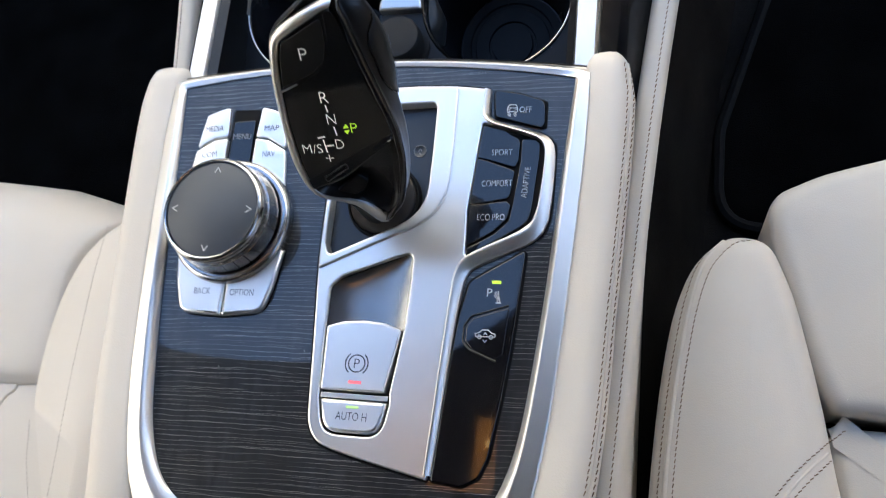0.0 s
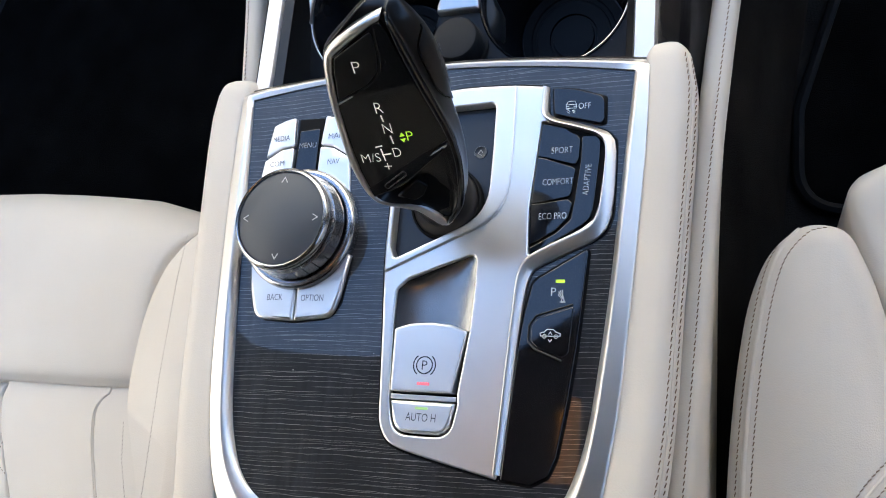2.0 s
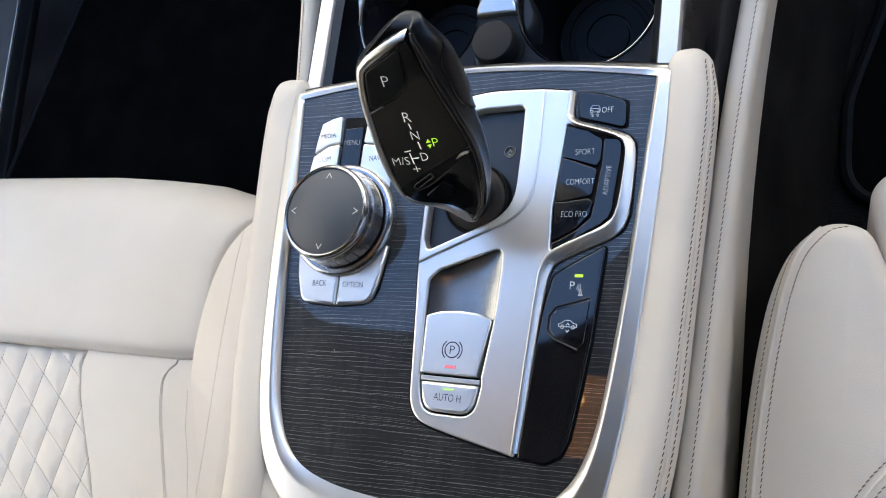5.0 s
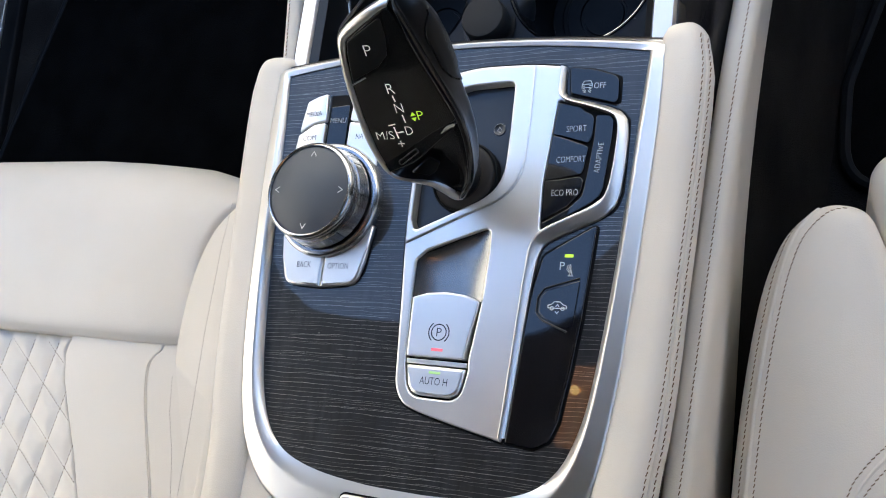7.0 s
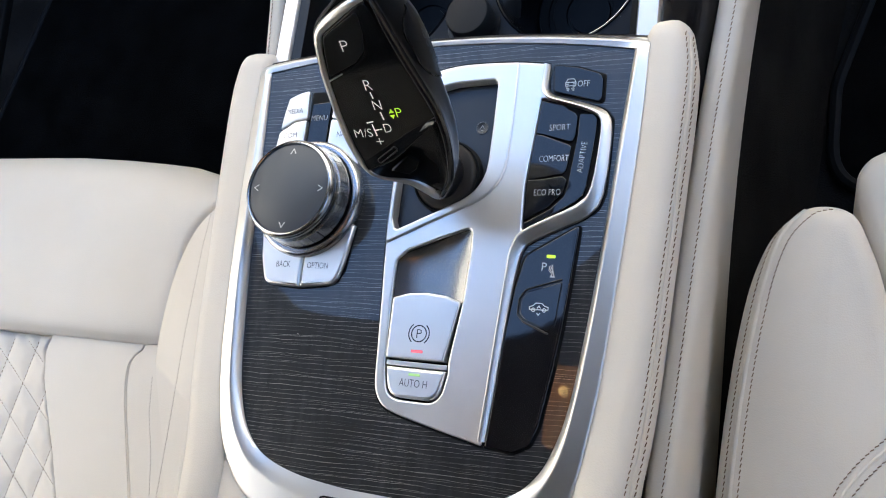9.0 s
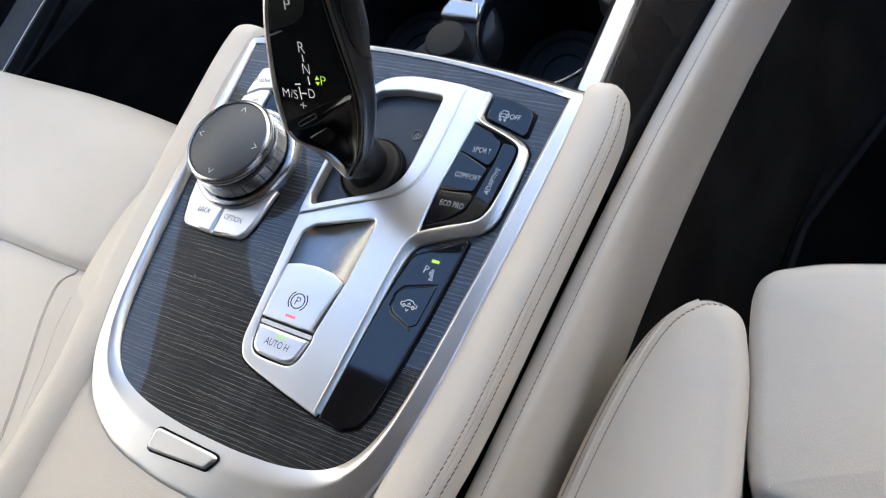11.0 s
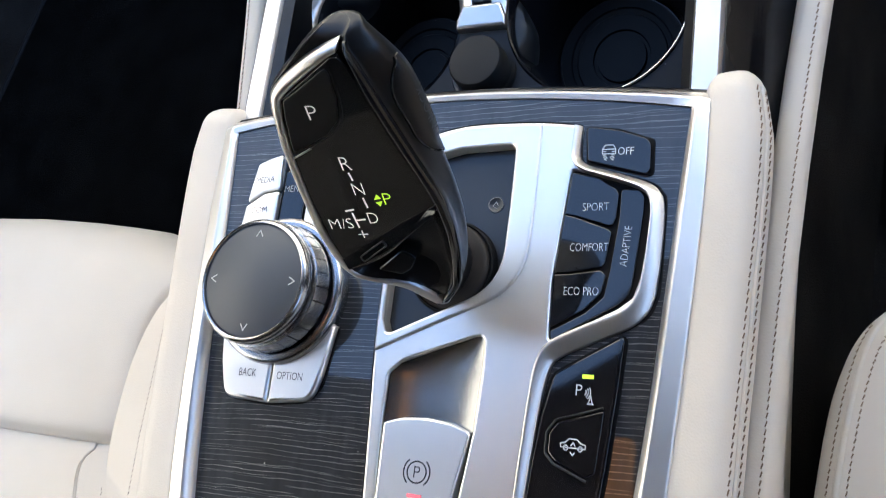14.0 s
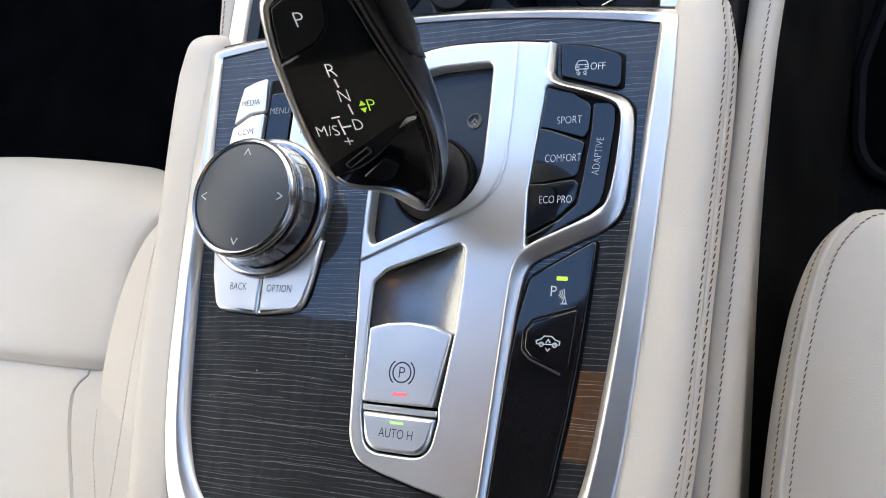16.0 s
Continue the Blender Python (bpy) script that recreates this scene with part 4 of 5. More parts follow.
part("top_ring", lathe([(24.4, 18.0), (25.6, 18.3), (26.2, 19.4), (26.3, 20.8), (26.0, 22.2), (25.2, 23.4), (24.4, 23.8), (23.9, 23.6), (23.6, 22.9), (23.6, 21)], (CX, CY, 0), 80), STEEL_RIM, ctrl, "dark satin steel top ring")
top = part("touch_surface", lathe([(23.5, 21), (23.5, 22.6), (22.9, 23.1), (0.02, 23.25)], (CX, CY, 0), 72), TOUCH, ctrl, "matte grey touch surface")
for a in range(4):
    m = Matrix.Translation((CX, CY, 0)) @ Matrix.Rotation(radians(90 * a), 4, "Z") @ Matrix.Translation((0, 19.6, 0))
    pts = [m @ Vector(p) for p in ((-1.5, -1.3, 0), (0, 1.2, 0), (1.5, -1.3, 0))]
    part("arrow", strokes([[p.xy for p in pts]], 0.42, 23.2), WHITE_PRINT, top, "thin white arrow")

keys = thing("controller_buttons", (CX, CY, 0), "satin silver and black menu buttons round the controller", "button set")
MX = -64.6
left_keys = [("MEDIA", [(-86.8, 69.8), (-80, 72.4), (-73.6, 73.8), (-72.4, 57.4), (-80, 56.4), (-89.6, 51.0), (-88.6, 60)], -80.8, 62.0, 10.4, 2.9, 2.5),
             ("COM", [(-89.9, 50.0), (-80, 55.6), (-72.4, 56.6), (-72.4, 34), (-92.4, 30)], -81.4, 47.8, 8.8, 2.9, -2)]
def bowed(bm, s, lift=0.0):
    """Rolls a button's top down towards its outer edge."""
    for i in range(8):
        at = MX - s * (9.0 + 2.0 * i)
        bmesh.ops.bisect_plane(bm, geom=bm.verts[:] + bm.edges[:] + bm.faces[:], plane_co=(at, 0, 0), plane_no=(1, 0, 0))
    for v in bm.verts:
        if v.co.z > 0.5:
            v.co.z += lift - 0.0036 * max(0.0, s * (MX - v.co.x) - 9.0) ** 2
    return bm


for words, pts, cx, cy, w, h, r in left_keys:
    for s, txt in ((1, words), (-1, {"MEDIA": "MAP", "COM": "NAV"}[words])):
        q = [(x if s > 0 else 2 * MX - x, y) for x, y in pts]
        k = part("button", bowed(plate(ccw(rounded(q, 1.4)), -1, 2.6, 0.9), s), SATIN, keys, "satin silver button")
        part("lettering", bowed(lettering(txt, cx if s > 0 else 2 * MX - cx, cy, 2.6, w * (1 if s > 0 else 0.75), h, 3), s, 0.16), GREY_PRINT, k)
k = part("button", plate(ccw(rounded([(-70.6, 66.2), (-58.8, 67.2), (-58.4, 36), (-70.6, 36)], 1.0)), -1, 1.6, 0.6), PIANO, keys, "gloss black menu button")
part("lettering", lettering("MENU", -64.8, 57.8, 1.6, 10.2, 3.0, 0), FAINT, k)
part("recess", plate(ccw(rounded([(-72.0, 73.2), (-57.4, 73.2), (-57.4, 34), (-72.0, 34)], 1.0)), -1, 0.5, 0.1), RUBBER, keys)
for words, pts, cx, w in (("BACK", [(-88.6, -6), (-86.6, -20), (-82.0, -34.9), (-59.9, -35.6), (-59.9, -6)], -71.2, 8.8), ("OPTION", [(-59.4, -35.6), (-38.2, -33.2), (-34.9, -22), (-31.6, -2), (-59.4, -6)], -49.9, 12.6)):
    k = part("button", plate(ccw(rounded(pts, [0, 0, 7, 0.6, 0] if words == "BACK" else [0.6, 8, 0, 0, 0])), -1, 3.0, 1.6), SATIN, keys, "satin silver button")
    part("lettering", lettering(words, cx, -24.0, 3.0, w, 3.2, 1.5), GREY_PRINT, k)
part("button_gap", plate(ccw(rounded([(-89.4, -6), (-87.0, -20), (-82.8, -32), (-77.6, -35.6), (-59.9, -36.5), (-43.6, -34.5), (-38, -31.4), (-34.6, -26), (-30.6, -2)], 2)), -1, 0.4, 0.1), RUBBER, keys)

# ---- gear lever ----
lever = thing("gear_lever", (16, 24, -2), "black electronic gear lever with silver edge and lit letters", "gear lever")
FC, FN = Vector((22.2, 27.1, 85.7)), Vector((0.11425, -0.85188, 0.51113))
FU = Vector((0.0504, 0.5188, 0.8534)).normalized()
FR = FU.cross(FN).normalized()
FACE = Matrix(((FR.x, FU.x, FN.x, FC.x), (FR.y, FU.y, FN.y, FC.y), (FR.z, FU.z, FN.z, FC.z), (0, 0, 0, 1)))


def on_face(bm):
    bmesh.ops.transform(bm, matrix=FACE, verts=bm.verts)
    return bm


# the head in slices down its face: height, left edge, right edge, depth, fall of the front, swell of the flank
HEAD = [(51.0, 8.0, 10.6, 2, -9.0, 0.5), (50.5, 5.0, 12.4, 5.5, -6.8, 1.8), (49.6, 3.0, 12.6, 9, -4.2, 3.0), (48.2, 0.2, 11.4, 12, -2.0, 4.6), (46.5, -2.4, 11.5, 14, -0.9, 5.6), (45, -4.2, 12.0, 15, -0.4, 6.2), (42, -8.0, 13.0, 17, 0, 7), (38, -13.4, 14.0, 20, 0, 7.6), (35.5, -15.8, 14.6, 22, 0, 7.8),
        (31, -17.4, 15.6, 24.5, 0, 7.8), (24, -18.6, 17.2, 27, 0, 7.0), (14, -19.9, 19.8, 30, 0, 4.9), (6, -20.4, 22.0, 31, 0, 2), (0, -20.6, 23.6, 31, 0, 0.8), (-8, -20.8, 25.2, 30, 0, 0.2),
        (-18, -20.4, 25.8, 29, 0, 0), (-26, -19.3, 25.2, 27, 0, 0.2), (-32, -17.8, 24.3, 25, -0.2, 0.4), (-37, -15.0, 23.3, 23, -0.4, 0.3), (-40, -10.0, 22.6, 21.5, -0.6, 0.2), (-43, -3.6, 21.6, 20, -0.9, 0),
        (-47, 2.0, 18.8, 18.5, -1.6, 0), (-51, 5.0, 16.0, 17, -2.8, 0), (-55, 6.6, 13.8, 16, -4.6, 0), (-58, 6.4, 12.6, 15.5, -7.5, 0), (-62, 4.0, 11.4, 15, -14, 0), (-76, -5.0, 7.6, 15, -42, 0)]


def at_height(v, k):
    return float(np.interp(v, [h[0] for h in HEAD[::-1]], [h[k] for h in HEAD[::-1]]))


def face_n(v):
    return at_height(v, 4)


loops = []
for i in range(70):
    v = 51.0 - 127.0 * (i / 69) ** 1.45
    l, r, d, n0, swell = (sum(at_height(v + o * min(1.0, 0.1 + (51.0 - v) / 6), k) for o in (-1.2, 0, 1.2)) / 3 for k in (1, 2, 3, 4, 5))
    hood = float(np.interp(v, [18, 44], [0, 0.8]))
    wide = r - l
    low = float(np.interp(v, [-46, -36, -18, -6], [3.0, 8.5, 8.5, 2.6])) * min(1.0, wide / 14)
    sec = [(l + 0.6, -1.6), (l + 0.12 * wide, -low), (l + 0.5 * wide, -low - 0.2), (r - 0.12 * wide, -low), (r - 0.2, -0.9), (r + 0.25, -0.10 * d), (r + 0.40 * swell, -0.15 * d), (r + 0.95 * swell, -0.30 * d), (r + swell, -0.46 * d), (r + swell - 0.10 * wide, -0.70 * d), (r + swell * 0.5 - 0.26 * wide, -0.90 * d), (l + 0.45 * wide, -1.0 * d), (l + 0.22 * wide, -0.90 * d), (l + 0.06 * wide, -0.62 * d), (l - 0.2, -0.30 * d), (l - 0.1, -0.14 * d)]
    loops.append([(u, v + hood * min(1.0, max(0.0, -n / d * 2.2)), n0 + n) for u, n in spline(sec, 3)])
head = part("head", on_face(loft(loops, cap=(True, True))), SOFT_BLACK, lever, "soft black moulded head", sharp=60)
# glossy face
FACE_OUT = ccw(rounded([(6.6, 44.5), (8.6, 44.2), (10.0, 41), (11.4, 36), (13.0, 29), (15.2, 20), (17.9, 10), (20.9, 0), (22.4, -7.6), (19.4, -9.4), (11, -13.6), (2, -19), (-15.0, -28.9), (-16.4, -20), (-17.0, -3), (-16.3, 14.5), (-14.7, 26), (-12.6, 33)], [1, 1.5, 0, 0, 0, 0, 0, 0, 1, 1.5, 0, 0, 1, 0, 0, 0, 0, 2]))
part("display", on_face(plate(FACE_OUT, -3.4, 0.0, 0.3)), DISPLAY, lever, "gloss black display face")
# sloping thumb ledge under the display
TOP_LINE = [(-15.2, -28.9), (2, -19.1), (11, -13.7), (19.6, -9.3), (22.0, -8.6)]
LOW_LINE = [(-13.4, -32.6), (-0.8, -28.0), (11.2, -18.9), (20.6, -11.2), (22.2, -9.6)]
tops, lows = spline(TOP_LINE, 4, False), spline(LOW_LINE, 4, False)
rows = []
for p, q in zip(tops, lows):
    p, q = Vector(p), Vector(q)
    rows.append([(p.lerp(q, a).x, p.lerp(q, a).y, z) for a, z in ((-0.04, -0.05), (0.15, 0.12), (0.5, 0.75), (0.82, 1.35), (0.94, 1.3), (1.0, 0.9), (1.02, -1.6), (0.9, -4.0))])
shelf = part("thumb_ledge", on_face(loft(rows, closed=False, cap=(True, True))), DISPLAY, lever, "gloss black thumb ledge", sharp=55)
slit = Matrix.Translation((-2.7, -24.9, 0.74)) @ Matrix.Rotation(radians(34), 4, "Z") @ Matrix.Rotation(radians(-12), 4, "X")
bm = plate(rounded([(-6.2, -1.25), (6.2, -1.25), (6.2, 1.25), (-6.2, 1.25)], 1.2), -0.5, 0.30, 0.12, holes=[rounded([(-5.7, -0.8), (5.7, -0.8), (5.7, 0.8), (-5.7, 0.8)], 0.8)])
bmesh.ops.transform(bm, matrix=slit, verts=bm.verts)
part("slit", on_face(bm), SOFT_BLACK, shelf)
# lower scoop behind the ledge, with a raised catch
left_rim = spline([(-14.0, -32.0), (-11.5, -36.4), (-4.0, -39.4), (4.6, -41.2), (12.0, -49.0)], 4, False)
right_rim = spline([(22.6, -9.8), (23.6, -21), (22.8, -31), (20.8, -40.5), (14.4, -50.5)], 4, False)
scoop = []
for i, (a, b) in enumerate(zip(left_rim, right_rim)):
    a, b, t = Vector(a), Vector(b), i / 16
    row = []
    for k in range(15):
        p, f = a.lerp(b, k / 14), k / 14
        hollow = 1.2 + 5.6 * math.sin(math.pi * min(1.0, 0.25 + 0.85 * t)) * math.sin(math.pi * f) ** 0.6
        row.append((p.x, p.y, face_n(p.y) - hollow + 1.3 * (2 * f - 1) ** 8))
    scoop.append(row)
part("scoop", on_face(loft(scoop, closed=False)), WELL_BLACK, lever, "gloss black finger scoop")
catch = plate(ccw(rounded([(-6.4, -36.4), (4.2, -28.8), (9.0, -32.2), (6.6, -36.4), (2.6, -38.8)], [1.2, 1.5, 1.5, 2, 1.2])), -7.5, -3.2, 0.8)
for v in catch.verts:
    v.co.z += 0.22 * (-32 - v.co.y)
part("release_catch", on_face(catch), DISPLAY, lever, "gloss black release catch")
# gloss lip that borders the face towards the flank
rows = []
for i in range(60):
    v = 47.4 - 101 * i / 59
    r, n0 = (sum(at_height(v + o, k) for o in (-1.5, 0, 1.5)) / 3 for k in (2, 4))
    g = min(1.0, 0.35 + 0.08 * i)
    rows.append([(r + du * g, v, n0 + n) for du, n in ((-2.9, -2.4), (-2.7, 0.05), (-2.2, 0.75), (-1.3, 1.15), (-0.4, 0.9), (0.15, 0.1), (0.3, -1.6))])
part("edge_lip", on_face(loft(rows, closed=False, cap=(True, True))), DISPLAY, lever, "gloss black lip beside the display", sharp=70)


def on_flank(v, f, lift=0.0):
    """A point of the head's side: f runs from the edge line backwards."""
    r, d, n0, b = (at_height(v, k) for k in (2, 3, 4, 5))
    u = float(np.interp(f, [-0.4, 0, 0.5, 1, 1.6], [r + 0.3, r + 0.45 * b, r + 0.97 * b, r + b, r + b - 3.0]))
    n = n0 + d * float(np.interp(f, [-0.4, 0, 0.5, 1, 1.6], [-0.06, -0.15, -0.30, -0.46, -0.68]))
    return (u + lift * 0.93, v, n + lift * 0.35)


def button_front(t):
    return 1.15 - 1.25 * min(1.0, math.sin(math.pi * min(1.0, 0.06 + t * 0.97)) ** 0.6 * 1.15)


rows = []
for i in range(25):
    t = i / 24
    v, f0 = 39 - 38 * t, button_front(t)
    rows.append([on_flank(v, f0 + (1.15 - f0) * k / 8, (-0.5, 0.45, 0.8, 0.9, 0.9, 0.9, 0.8, 0.5, -0.5)[k]) for k in range(9)])
key = part("unlock_button", on_face(loft(rows, closed=False, cap=(True, True))), SOFT_BLACK, lever, "black unlock button in the side")
o = Vector(on_flank(20, 0.6, 1.1))
ex = (Vector(on_flank(32, 0.6, 1.0)) - Vector(on_flank(8, 0.6, 1.0))).normalized()
ey = (Vector(on_flank(20, 0.2, 1.0)) - Vector(on_flank(20, 1.0, 1.0))).normalized()
ez = ex.cross(ey).normalized()
ey = ez.cross(ex)
m = FACE @ Matrix(((ex.x, ey.x, ez.x, o.x), (ex.y, ey.y, ez.y, o.y), (ex.z, ey.z, ez.z, o.z), (0, 0, 0, 1)))
# black relief letters; the grey colour imitates the glints on them
part("lettering", lettering("UNLOCK", 0, 0, 0, 18.0, 3.0, thick=0.3, place=m, bold=0.0), TOUCH, key, "raised black letters, greyed to imitate their glints")
part("button_edge", on_face(tube(spline([on_flank(39 - 38 * t, button_front(t) + 0.02, 0.35) for t in (0, 0.04, 0.1, 0.18, 0.28, 0.4, 0.52, 0.64, 0.76, 0.86, 0.94, 1.0)], 3, False), 0.42, 8)), DISPLAY, key)
# silver edge: pairs of outer and inner points, from the crown down the free side to the chin
EDGE = [(9.8, 48.3, 8.4, 45.2), (5.0, 46.9, 5.4, 44.2), (-0.5, 44.9, 0.4, 41.4), (-5.5, 42.4, -4.7, 38.4), (-11.6, 38.8, -9.6, 35.4), (-15.3, 35.4, -12.5, 33.2), (-17.0, 31.8, -13.8, 29.8), (-18.2, 26, -14.8, 25.8), (-19.8, 14.5, -16.4, 14.5), (-20.6, -3, -17.2, -3), (-20.7, -14, -17.2, -14), (-20.0, -22, -16.6, -21.4), (-18.0, -31.5, -15.0, -30.4), (-15.2, -37, -12.3, -35.4), (-10.6, -39.9, -9.0, -37.6), (-3.6, -42.2, -3.4, -39.3), (1.8, -45.6, 4.6, -41.0), (5.2, -51, 10.4, -46.4), (7.0, -55.6, 13.0, -52.0), (6.8, -59.0, 12.6, -57.0)]
line = spline([Vector(q[:2] + (0,)) for q in EDGE], 4, False), spline([Vector(q[2:] + (0,)) for q in EDGE], 4, False)
rows = []
for a, b in zip(*line):
    a, b = Vector(a), Vector(b)
    rows.append([(a.lerp(b, k).x, a.lerp(b, k).y, face_n(a.lerp(b, k).y) + z) for k, z in ((-0.06, -4.2), (0.0, -2.2), (0.10, -0.9), (0.35, 0.2), (0.70, 0.55), (0.92, 0.45), (1.0, 0.1), (1.02, -2.8))])
part("silver_edge", on_face(loft(rows, closed=False, cap=(True, True))), POLISHED, lever, "satin silver edge strip", sharp=70)
# P button
PARK = ccw(rounded([(4.8, 42.0), (-11.9, 32.8), (-13.5, 27), (-15.5, 15.0), (-2.6, 20.4), (2.5, 25.2), (4.3, 32)], [1.5, 2, 0, 1, 3, 2.5, 0]))
k = part("park_button", on_face(plate(PARK, -0.2, 0.42, 0.3)), SOFT_BLACK, lever, "satin black park button")
edge = spline([(-15.9, 13.6, 0.02), (-9, 16.6, 0.05), (-2.2, 19.6, 0.05), (2.9, 24.2, 0.05), (4.9, 30.5, 0.05), (5.6, 43, 0.05)], 5, False)
part("button_edge", on_face(tube(edge, 0.38, 6)), DISPLAY, k)
# highlight at the end of the black edge, put in as a silver sliver
part("glint_edge", on_face(tube(spline([(-16.2, 13.2, 0.1), (-12.8, 14.7, 0.2), (-9.5, 16.2, 0.1)], 4, False), 0.42, 6)), POLISHED, k, "silver sliver standing in for the edge's glint")


def face_words(words, u, v, w, h, mat_, parent, n=0.02, name="letter"):
    m = FACE @ Matrix.Translation((u, v, n))
    return part(name, lettering(words, 0, 0, 0, w, h, place=m, bold=-0.014), mat_, parent)


face_words("P", -4.4, 28.4, 3.0, 4.8, LIT_WHITE, k, 0.42)
face_words("R", -0.8, 9.9, 3.2, 4.8, LIT_WHITE, lever)
face_words("N", 0.1, 0.2, 3.5, 4.5, LIT_WHITE, lever)
face_words("D", 1.2, -11.4, 3.2, 4.3, LIT_WHITE, lever)
face_words("M/S", -10.2, -13.2, 7.9, 4.2, LIT_WHITE, lever, name="lettering")
face_words("+", -4.2, -18.0, 3.2, 3.2, LIT_WHITE, lever)
face_words("P", 8.2, -4.1, 2.6, 4.3, YELLOW_LED, lever)
bm = strokes([[(-0.9, 6.2), (-0.6, 3.7)], [(0.5, -3.6), (0.8, -7.0)], [(-6.8, -8.2), (-4.3, -7.8)], [(-5.0, -9.4), (-4.6, -14.9)], [(-4.7, -12.2), (-1.7, -11.9)]], 0.55, 0.02)
part("shift_pattern", on_face(bm), LIT_WHITE, lever, "lit white shift pattern lines")
arrows = bmesh.new()
for tri in (((3.9, -4.3), (6.3, -3.9), (5.2, -2.1)), ((4.0, -5.3), (6.4, -4.9), (5.2, -7.0))):
    arrows.faces.new([arrows.verts.new((x, y, 0.14)) for x, y in tri])
part("lit_arrows", on_face(arrows), YELLOW_LED, lever, "lit yellow-green arrows")
# stem between the head and the boot, and the collar round its foot
rows = []
for i in range(9):
    t = i / 8
    z, cx, cy = 2.0 + 46 * t, 14.6 + 6.4 * t, 24.6 - 3.6 * t
    rx, ry = 10.9 + 1.2 * math.sin(math.pi * t), 12.6 - 1.5 * t
    rows.append([(cx + rx * math.cos(2 * math.pi * k / 36), cy + ry * math.sin(2 * math.pi * k / 36), z) for k in range(36)])
part("stem", loft(rows, cap=(True, True)), SOFT_BLACK, lever, "black stem under the head")
def leaning_collar(bm, share):
    for v in bm.verts:
        if v.co.z > 0.5:
            v.co.z += share * (0.10 * (v.co.x - 15.6) + 0.05 * (v.co.y - 24.4))
    return bm


boot = lathe([(16.9, -2.4), (16.9, 1.6), (16.6, 2.4), (15.9, 3.0), (14.6, 3.4), (10, 3.9), (6, 4.2), (0.02, 4.4)], (15.6, 24.4, 0), 56)
part("boot", leaning_collar(boot, 1.0), BOOT, lever, "dusty matte black boot")
rim = lathe([(18.6, -2.4), (18.5, 0.9), (18.1, 1.5), (17.5, 1.6), (17.1, 1.1), (16.9, -2.2)], (15.6, 24.4, 0), 56)
part("boot_rim", leaning_collar(rim, 0.6), RUBBER, lever, "black rim round the boot")

# ---- seats ----
def seat_front_roll(s, x0, ends):
    """The rounded front cushion: flat top that rolls over its front edge."""
    prof = spline([(-70, -112), (-66, -103), (-56, -98.5), (-30, -96.5), (10, -97), (40, -101), (62, -112), (77, -132), (82, -158), (76, -190), (60, -215), (-10, -222), (-66, -215), (-72, -160)], 4)
    rows = []
    secs = [(0.0, 1), (0.3, 1), (0.5, 1), (0.6, 1), (0.7, 1), (0.78, 1), (0.84, 1), (0.9, 1), (0.95, 0.995), (0.975, 0.985), (0.99, 0.965), (1.0, 0.93)]
    cy, cz = 5, -160
    for f, k in secs:
        row = []
        for y, z in prof:
            xe = ends(y)
            x = x0 + (xe - x0) * f
            reach = 1.0 if y < 10 else float(np.interp(x, [215, 236, 284, 380, 500], [0.74, 0.83, 0.99, 1.10, 1.12]))
            row.append((s * x, cy + (y - cy) * k * reach, cz + (z - cz) * k))
        rows.append(row)
    return loft(rows, cap=(True, True))


driver = thing("car_seat", (-420, -100, FLOOR - 4), "ivory leather driver's seat with diamond quilted middle", "car seat", "front seats")
part("front_cushion", seat_front_roll(-1, 700, lambda y: 237 - (0 if y < -10 else 0.0045 * (y + 10) ** 2)), LEATHER, driver, "smooth ivory leather thigh cushion", sharp=70)
wing = part("side_bolster", pillow(spline([(-208, 41), (-220, 24), (-229, -4), (-233, -40), (-232, -75), (-222, -105), (-211, -135), (-200, -175), (-190, -260), (-185, -420), (-140, -420), (-132, -200), (-130, -60), (-131, 20), (-150, 48), (-185, 54)], 4), -200, -80, 22, 8), LEATHER, driver, "ivory leather side bolster", sharp=70)
part("stitching", stitches([(-193, 30, -72.6), (-194.5, 0, -71.4), (-194, -60, -69.6), (-192, -125, -69.0), (-191, -300, -70)]), PALE_THREAD, wing, kind="stuff")


def quilt_edge(y):
    return float(np.interp(y, [-420, -187, -157, -129, -103, -81, -71], [-215, -320, -333, -347, -359, -364, -360]))


SEAM = [(-264, -73), (-271, -79), (-273.5, -89), (-270, -110), (-262, -135), (-254, -159), (-248, -178), (-226, -260), (-180, -420)]
seam_line = spline(SEAM, 5, closed=False)
part("seat_panel", plate(ccw([(x - 0.3, y + 0.1) for x, y in seam_line] + [(-150, -420), (-150, -64), (-262, -64)]), -170, -107, 1.3, steps=4), LEATHER, driver, "smooth leather strip beside the bolster")
edge_line = [(quilt_edge(y), y) for y in (-64, -72, -78, -84, -92, -103, -116, -129, -143, -157, -172, -187, -230, -300, -420)]
part("seat_panel", plate(ccw([(x + 0.3, y) for x, y in seam_line[::-1]] + [(-262, -64)] + [(x + 1.5, y) for x, y in edge_line]), -170, -106.4, 1.6, steps=4), LEATHER, driver, "smooth leather panel between piped seams")
part("piping", tube([(x - 1.6, y - 0.4, -106.7) for x, y in seam_line[6:]], 0.8, 8), LEATHER, driver)
part("stitching", stitches([(x + 4.2, y - 1.0, -107.3) for x, y in seam_line]), THREAD, driver, kind="stuff")
part("stitching", stitches([(-228, -92, -84), (-219, -115, -78), (-209, -140, -76), (-201, -175, -75)], 3.0, 2.2), PALE_THREAD, wing, kind="stuff")
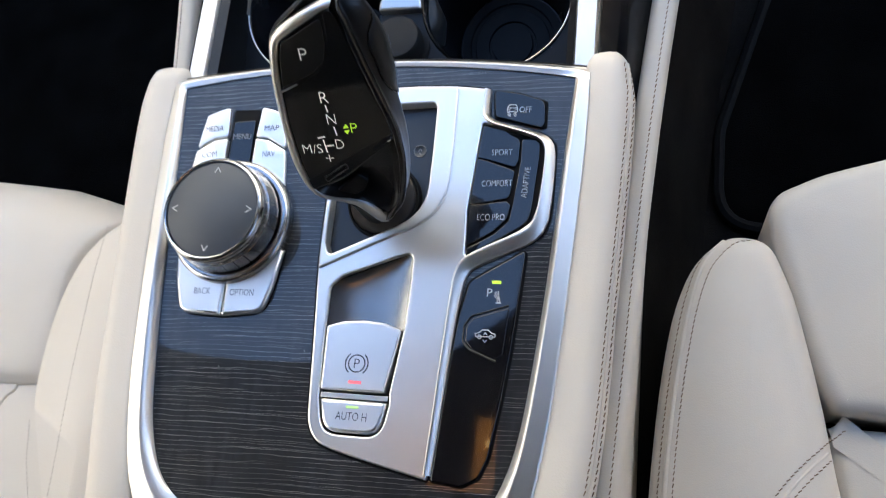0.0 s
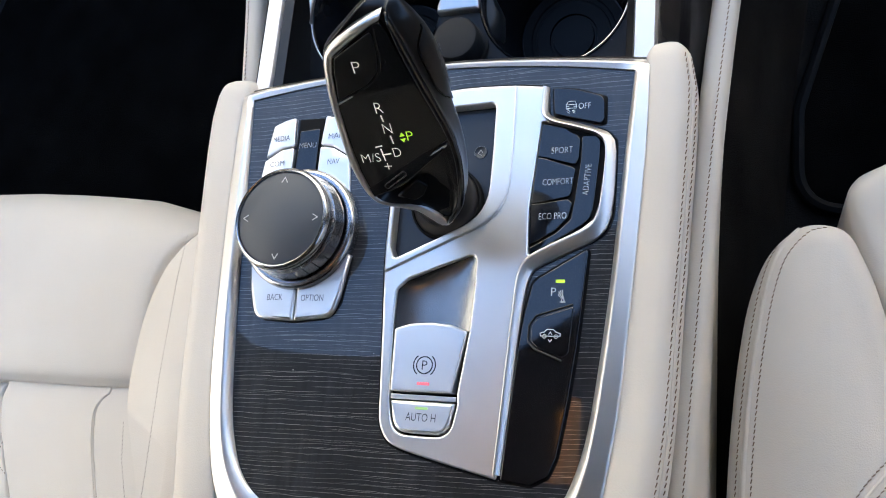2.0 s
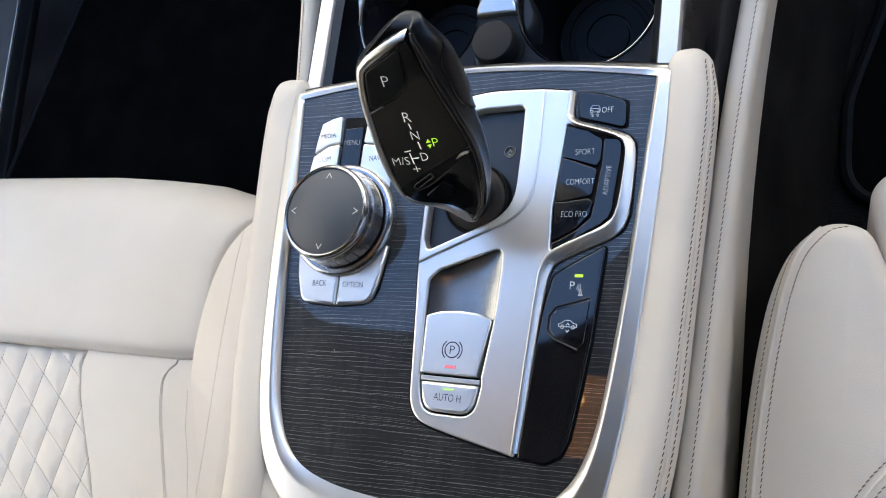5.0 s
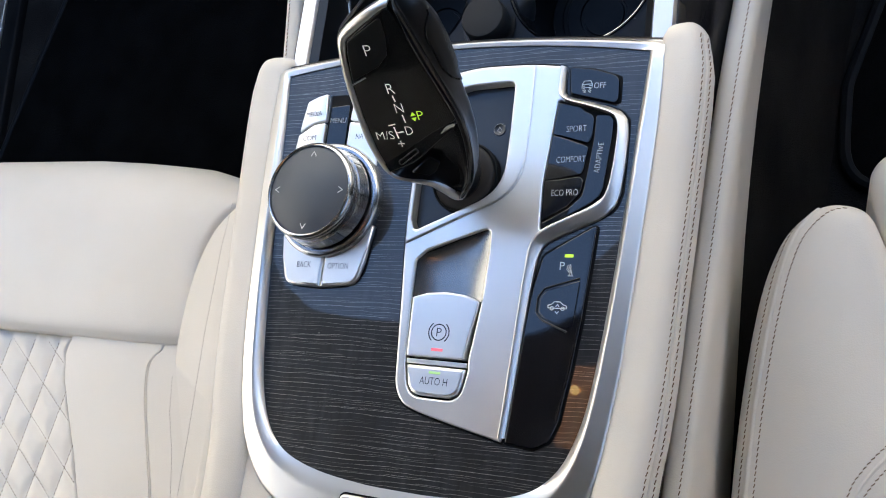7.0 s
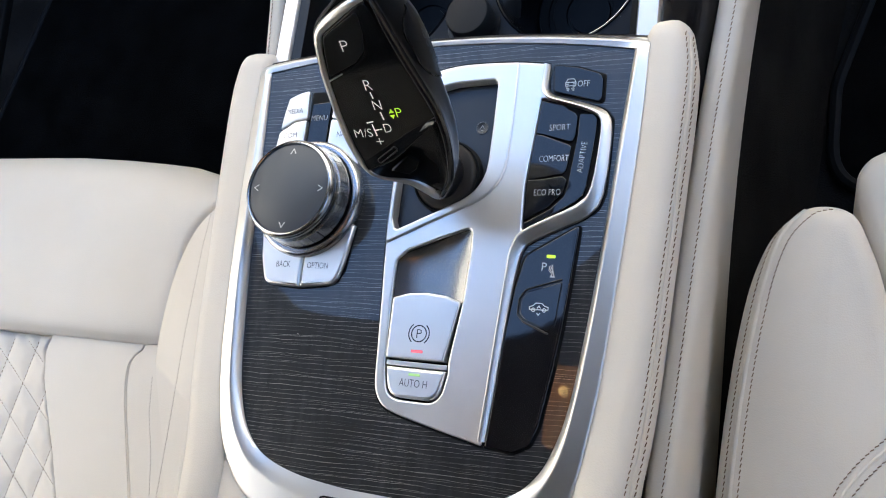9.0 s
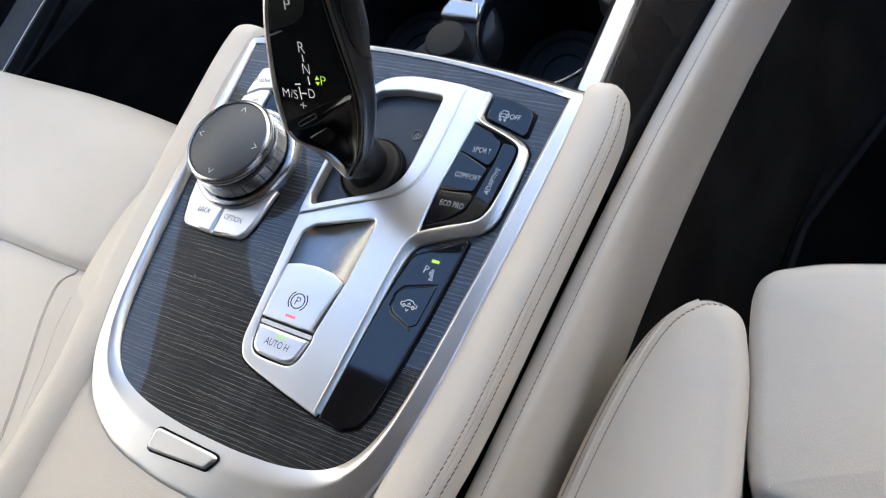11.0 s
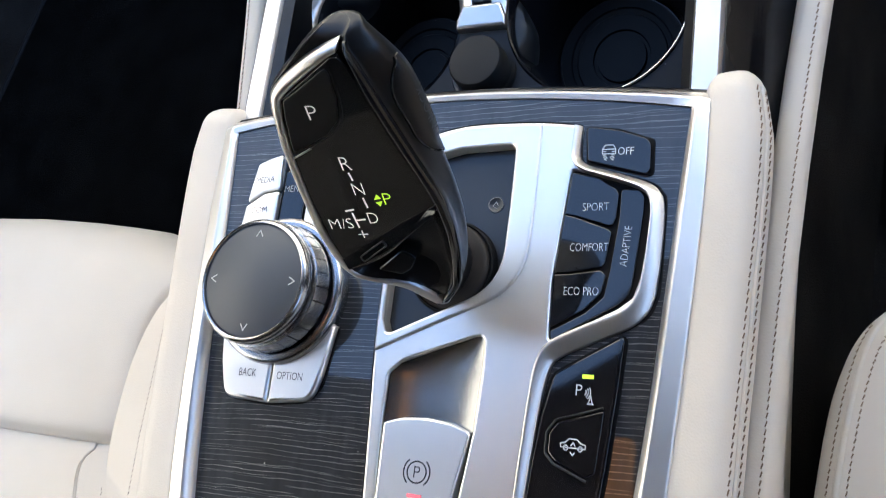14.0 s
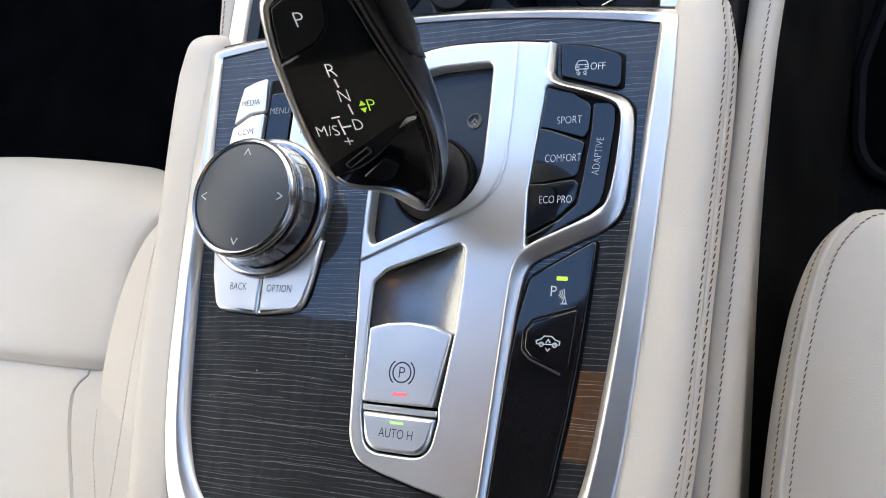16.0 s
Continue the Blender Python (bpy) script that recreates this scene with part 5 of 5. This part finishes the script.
# quilted middle: a field of diamonds with sewn grooves
quilt = bmesh.new()
QA, QB, QO = Vector((-6, -26)), Vector((24, -17)), Vector((-385, -109))
QD = QA.x * QB.y - QA.y * QB.x
nx, ny = 150, 130
grid = []
for j in range(ny + 1):
    row = []
    for i in range(nx + 1):
        y = -330 + 266 * j / ny
        x1 = quilt_edge(y)
        x = -640 + (x1 + 640) * i / nx
        dx, dy = x - QO.x, y - QO.y
        p, q = (QB.y * dx - QB.x * dy) / QD, (QA.x * dy - QA.y * dx) / QD
        d = min(abs(p - round(p)), abs(q - round(q)))
        h = 2.6 * min(1.0, d / 0.30) ** 0.6
        edge = min(1.0, (y + 330) / 10, (-66 - y) / 6, (nx - i) / 2.0)
        row.append(quilt.verts.new((x, y, -112 + h - 6 * (1 - max(0, edge)))))
    grid.append(row)
for a, b in zip(grid, grid[1:]):
    skin(quilt, a, b, closed=False)
pad = part("quilted_panel", quilt, LEATHER, driver, "diamond quilted ivory leather", sharp=80)
lines = []
for k in range(-20, 20):
    for start, way in ((QO + QA * k, QB), (QO + QB * k, QA)):
        pts = []
        for j in range(-160, 160):
            p = start + way * (j * 0.125)
            if -330 < p.y < -75 and -640 < p.x < quilt_edge(p.y) - 3:
                pts.append((p.x, p.y, -111.5))
        if len(pts) > 2:
            lines.append(stitches(pts, 3.4, 2.2, 0.35, 0.0))
part("stitching", merge(*lines), QUILT_THREAD, pad, "crossing rows of stitches", kind="stuff")
part("seat_base", block(-660, -150, -420, 40, FLOOR - 4, -150, 10, 30), RUBBER, driver, "dark plastic seat base")

pass_seat = thing("car_seat", (420, -100, FLOOR - 4), "ivory leather passenger seat with piped side bolster", "car seat", "front seats")
BOL = spline([(148.0, -22), (153.2, 3), (162, 24), (176, 37.5), (189, 39.5), (200, 34.5), (207, 20), (213, 2), (222, -38), (228, -72), (238, -140), (246, -300), (250, -420), (136, -420), (138, -200), (140.6, -110), (143.6, -60)], 5)
bol_bm = cushion(BOL, -240, -88, 13, 7)
bol_tree = BVHTree.FromBMesh(bol_bm)
bol = part("side_bolster", bol_bm, LEATHER, pass_seat, "rounded ivory leather side bolster", sharp=70)
def on_bolster(m, lift, upto, end):
    """A line along the free edge of the bolster, m inwards from it; towards its end it runs out to a margin."""
    one = inset(BOL[::-1], 1.0)[::-1]
    order = list(range(len(BOL) - 19, len(BOL))) + list(range(upto))
    out = []
    for k, i in enumerate(order):
        f = max(0.0, (k - 20) / (len(order) - 21))
        d = m + (end - m) * f ** 1.6
        out.append((BOL[i][0] + (one[i][0] - BOL[i][0]) * d, BOL[i][1] + (one[i][1] - BOL[i][1]) * d, -101.0))
    return drape(out, bol_tree, lift)


part("stitching", stitches(on_bolster(11.4, 0.25, 22, 2.4)), THREAD, bol, "row of taupe thread stitches", kind="stuff")
part("stitching", stitches(on_bolster(4.2, 0.25, 12, 1.2)), THREAD, bol, "row of taupe thread stitches", kind="stuff")
part("piping", tube(on_bolster(7.8, -0.9, 16, 1.4), 1.6, 10), LEATHER, bol, "raised leather piping")
arc = spline([(232, -60, -91), (224, -67, -87), (215.5, -75, -85.2), (206.7, -84.4, -84.2), (199.5, -94, -83.8), (194, -105, -83.6), (189, -130, -83.5), (185, -180, -83.8)], 6, False)
part("stitching", stitches(drape(arc, bol_tree, 0.3)), THREAD, bol, kind="stuff")
part("seam", tube(drape([(p[0] + 2.6, p[1] - 2.4, p[2]) for p in arc if p[0] < 224], bol_tree, -0.5), 1.0, 8), LEATHER, bol)
part("stitching", stitches(drape([(p[0] + 5, p[1] - 5, p[2]) for p in arc if p[0] < 222], bol_tree, 0.3)), THREAD, bol, kind="stuff")
FC2 = spline([(203, 54), (206.5, 64), (216, 70), (240, 79.5), (300, 93), (420, 104), (640, 106), (655, 60), (655, -30), (640, -48), (420, -50), (300, -49), (244, -48), (232, -46), (224, -30), (214, 6), (206, 36)], 4)
part("front_cushion", cushion(inset(ccw(FC2), -3), -215, -99, 10, 5), LEATHER, pass_seat, "smooth ivory leather thigh cushion", sharp=70)
part("front_seam", tube(spline([(202, 52, -118), (206, 34, -114), (214, 4, -110), (224, -30, -109), (231, -46, -112)], 5, False), 2.2, 8), LEATHER, pass_seat)
part("seat_panel", cushion(spline([(229, -72), (232, -60), (244, -56), (420, -57), (640, -57), (650, -120), (650, -420), (260, -420), (250, -300), (240, -140)], 4), -215, -112, 10, 5), LEATHER, pass_seat, "pale leather seat middle")
part("seat_base", block(160, 660, -420, 30, FLOOR - 4, -150, 10, 30), RUBBER, pass_seat, "dark plastic seat base")
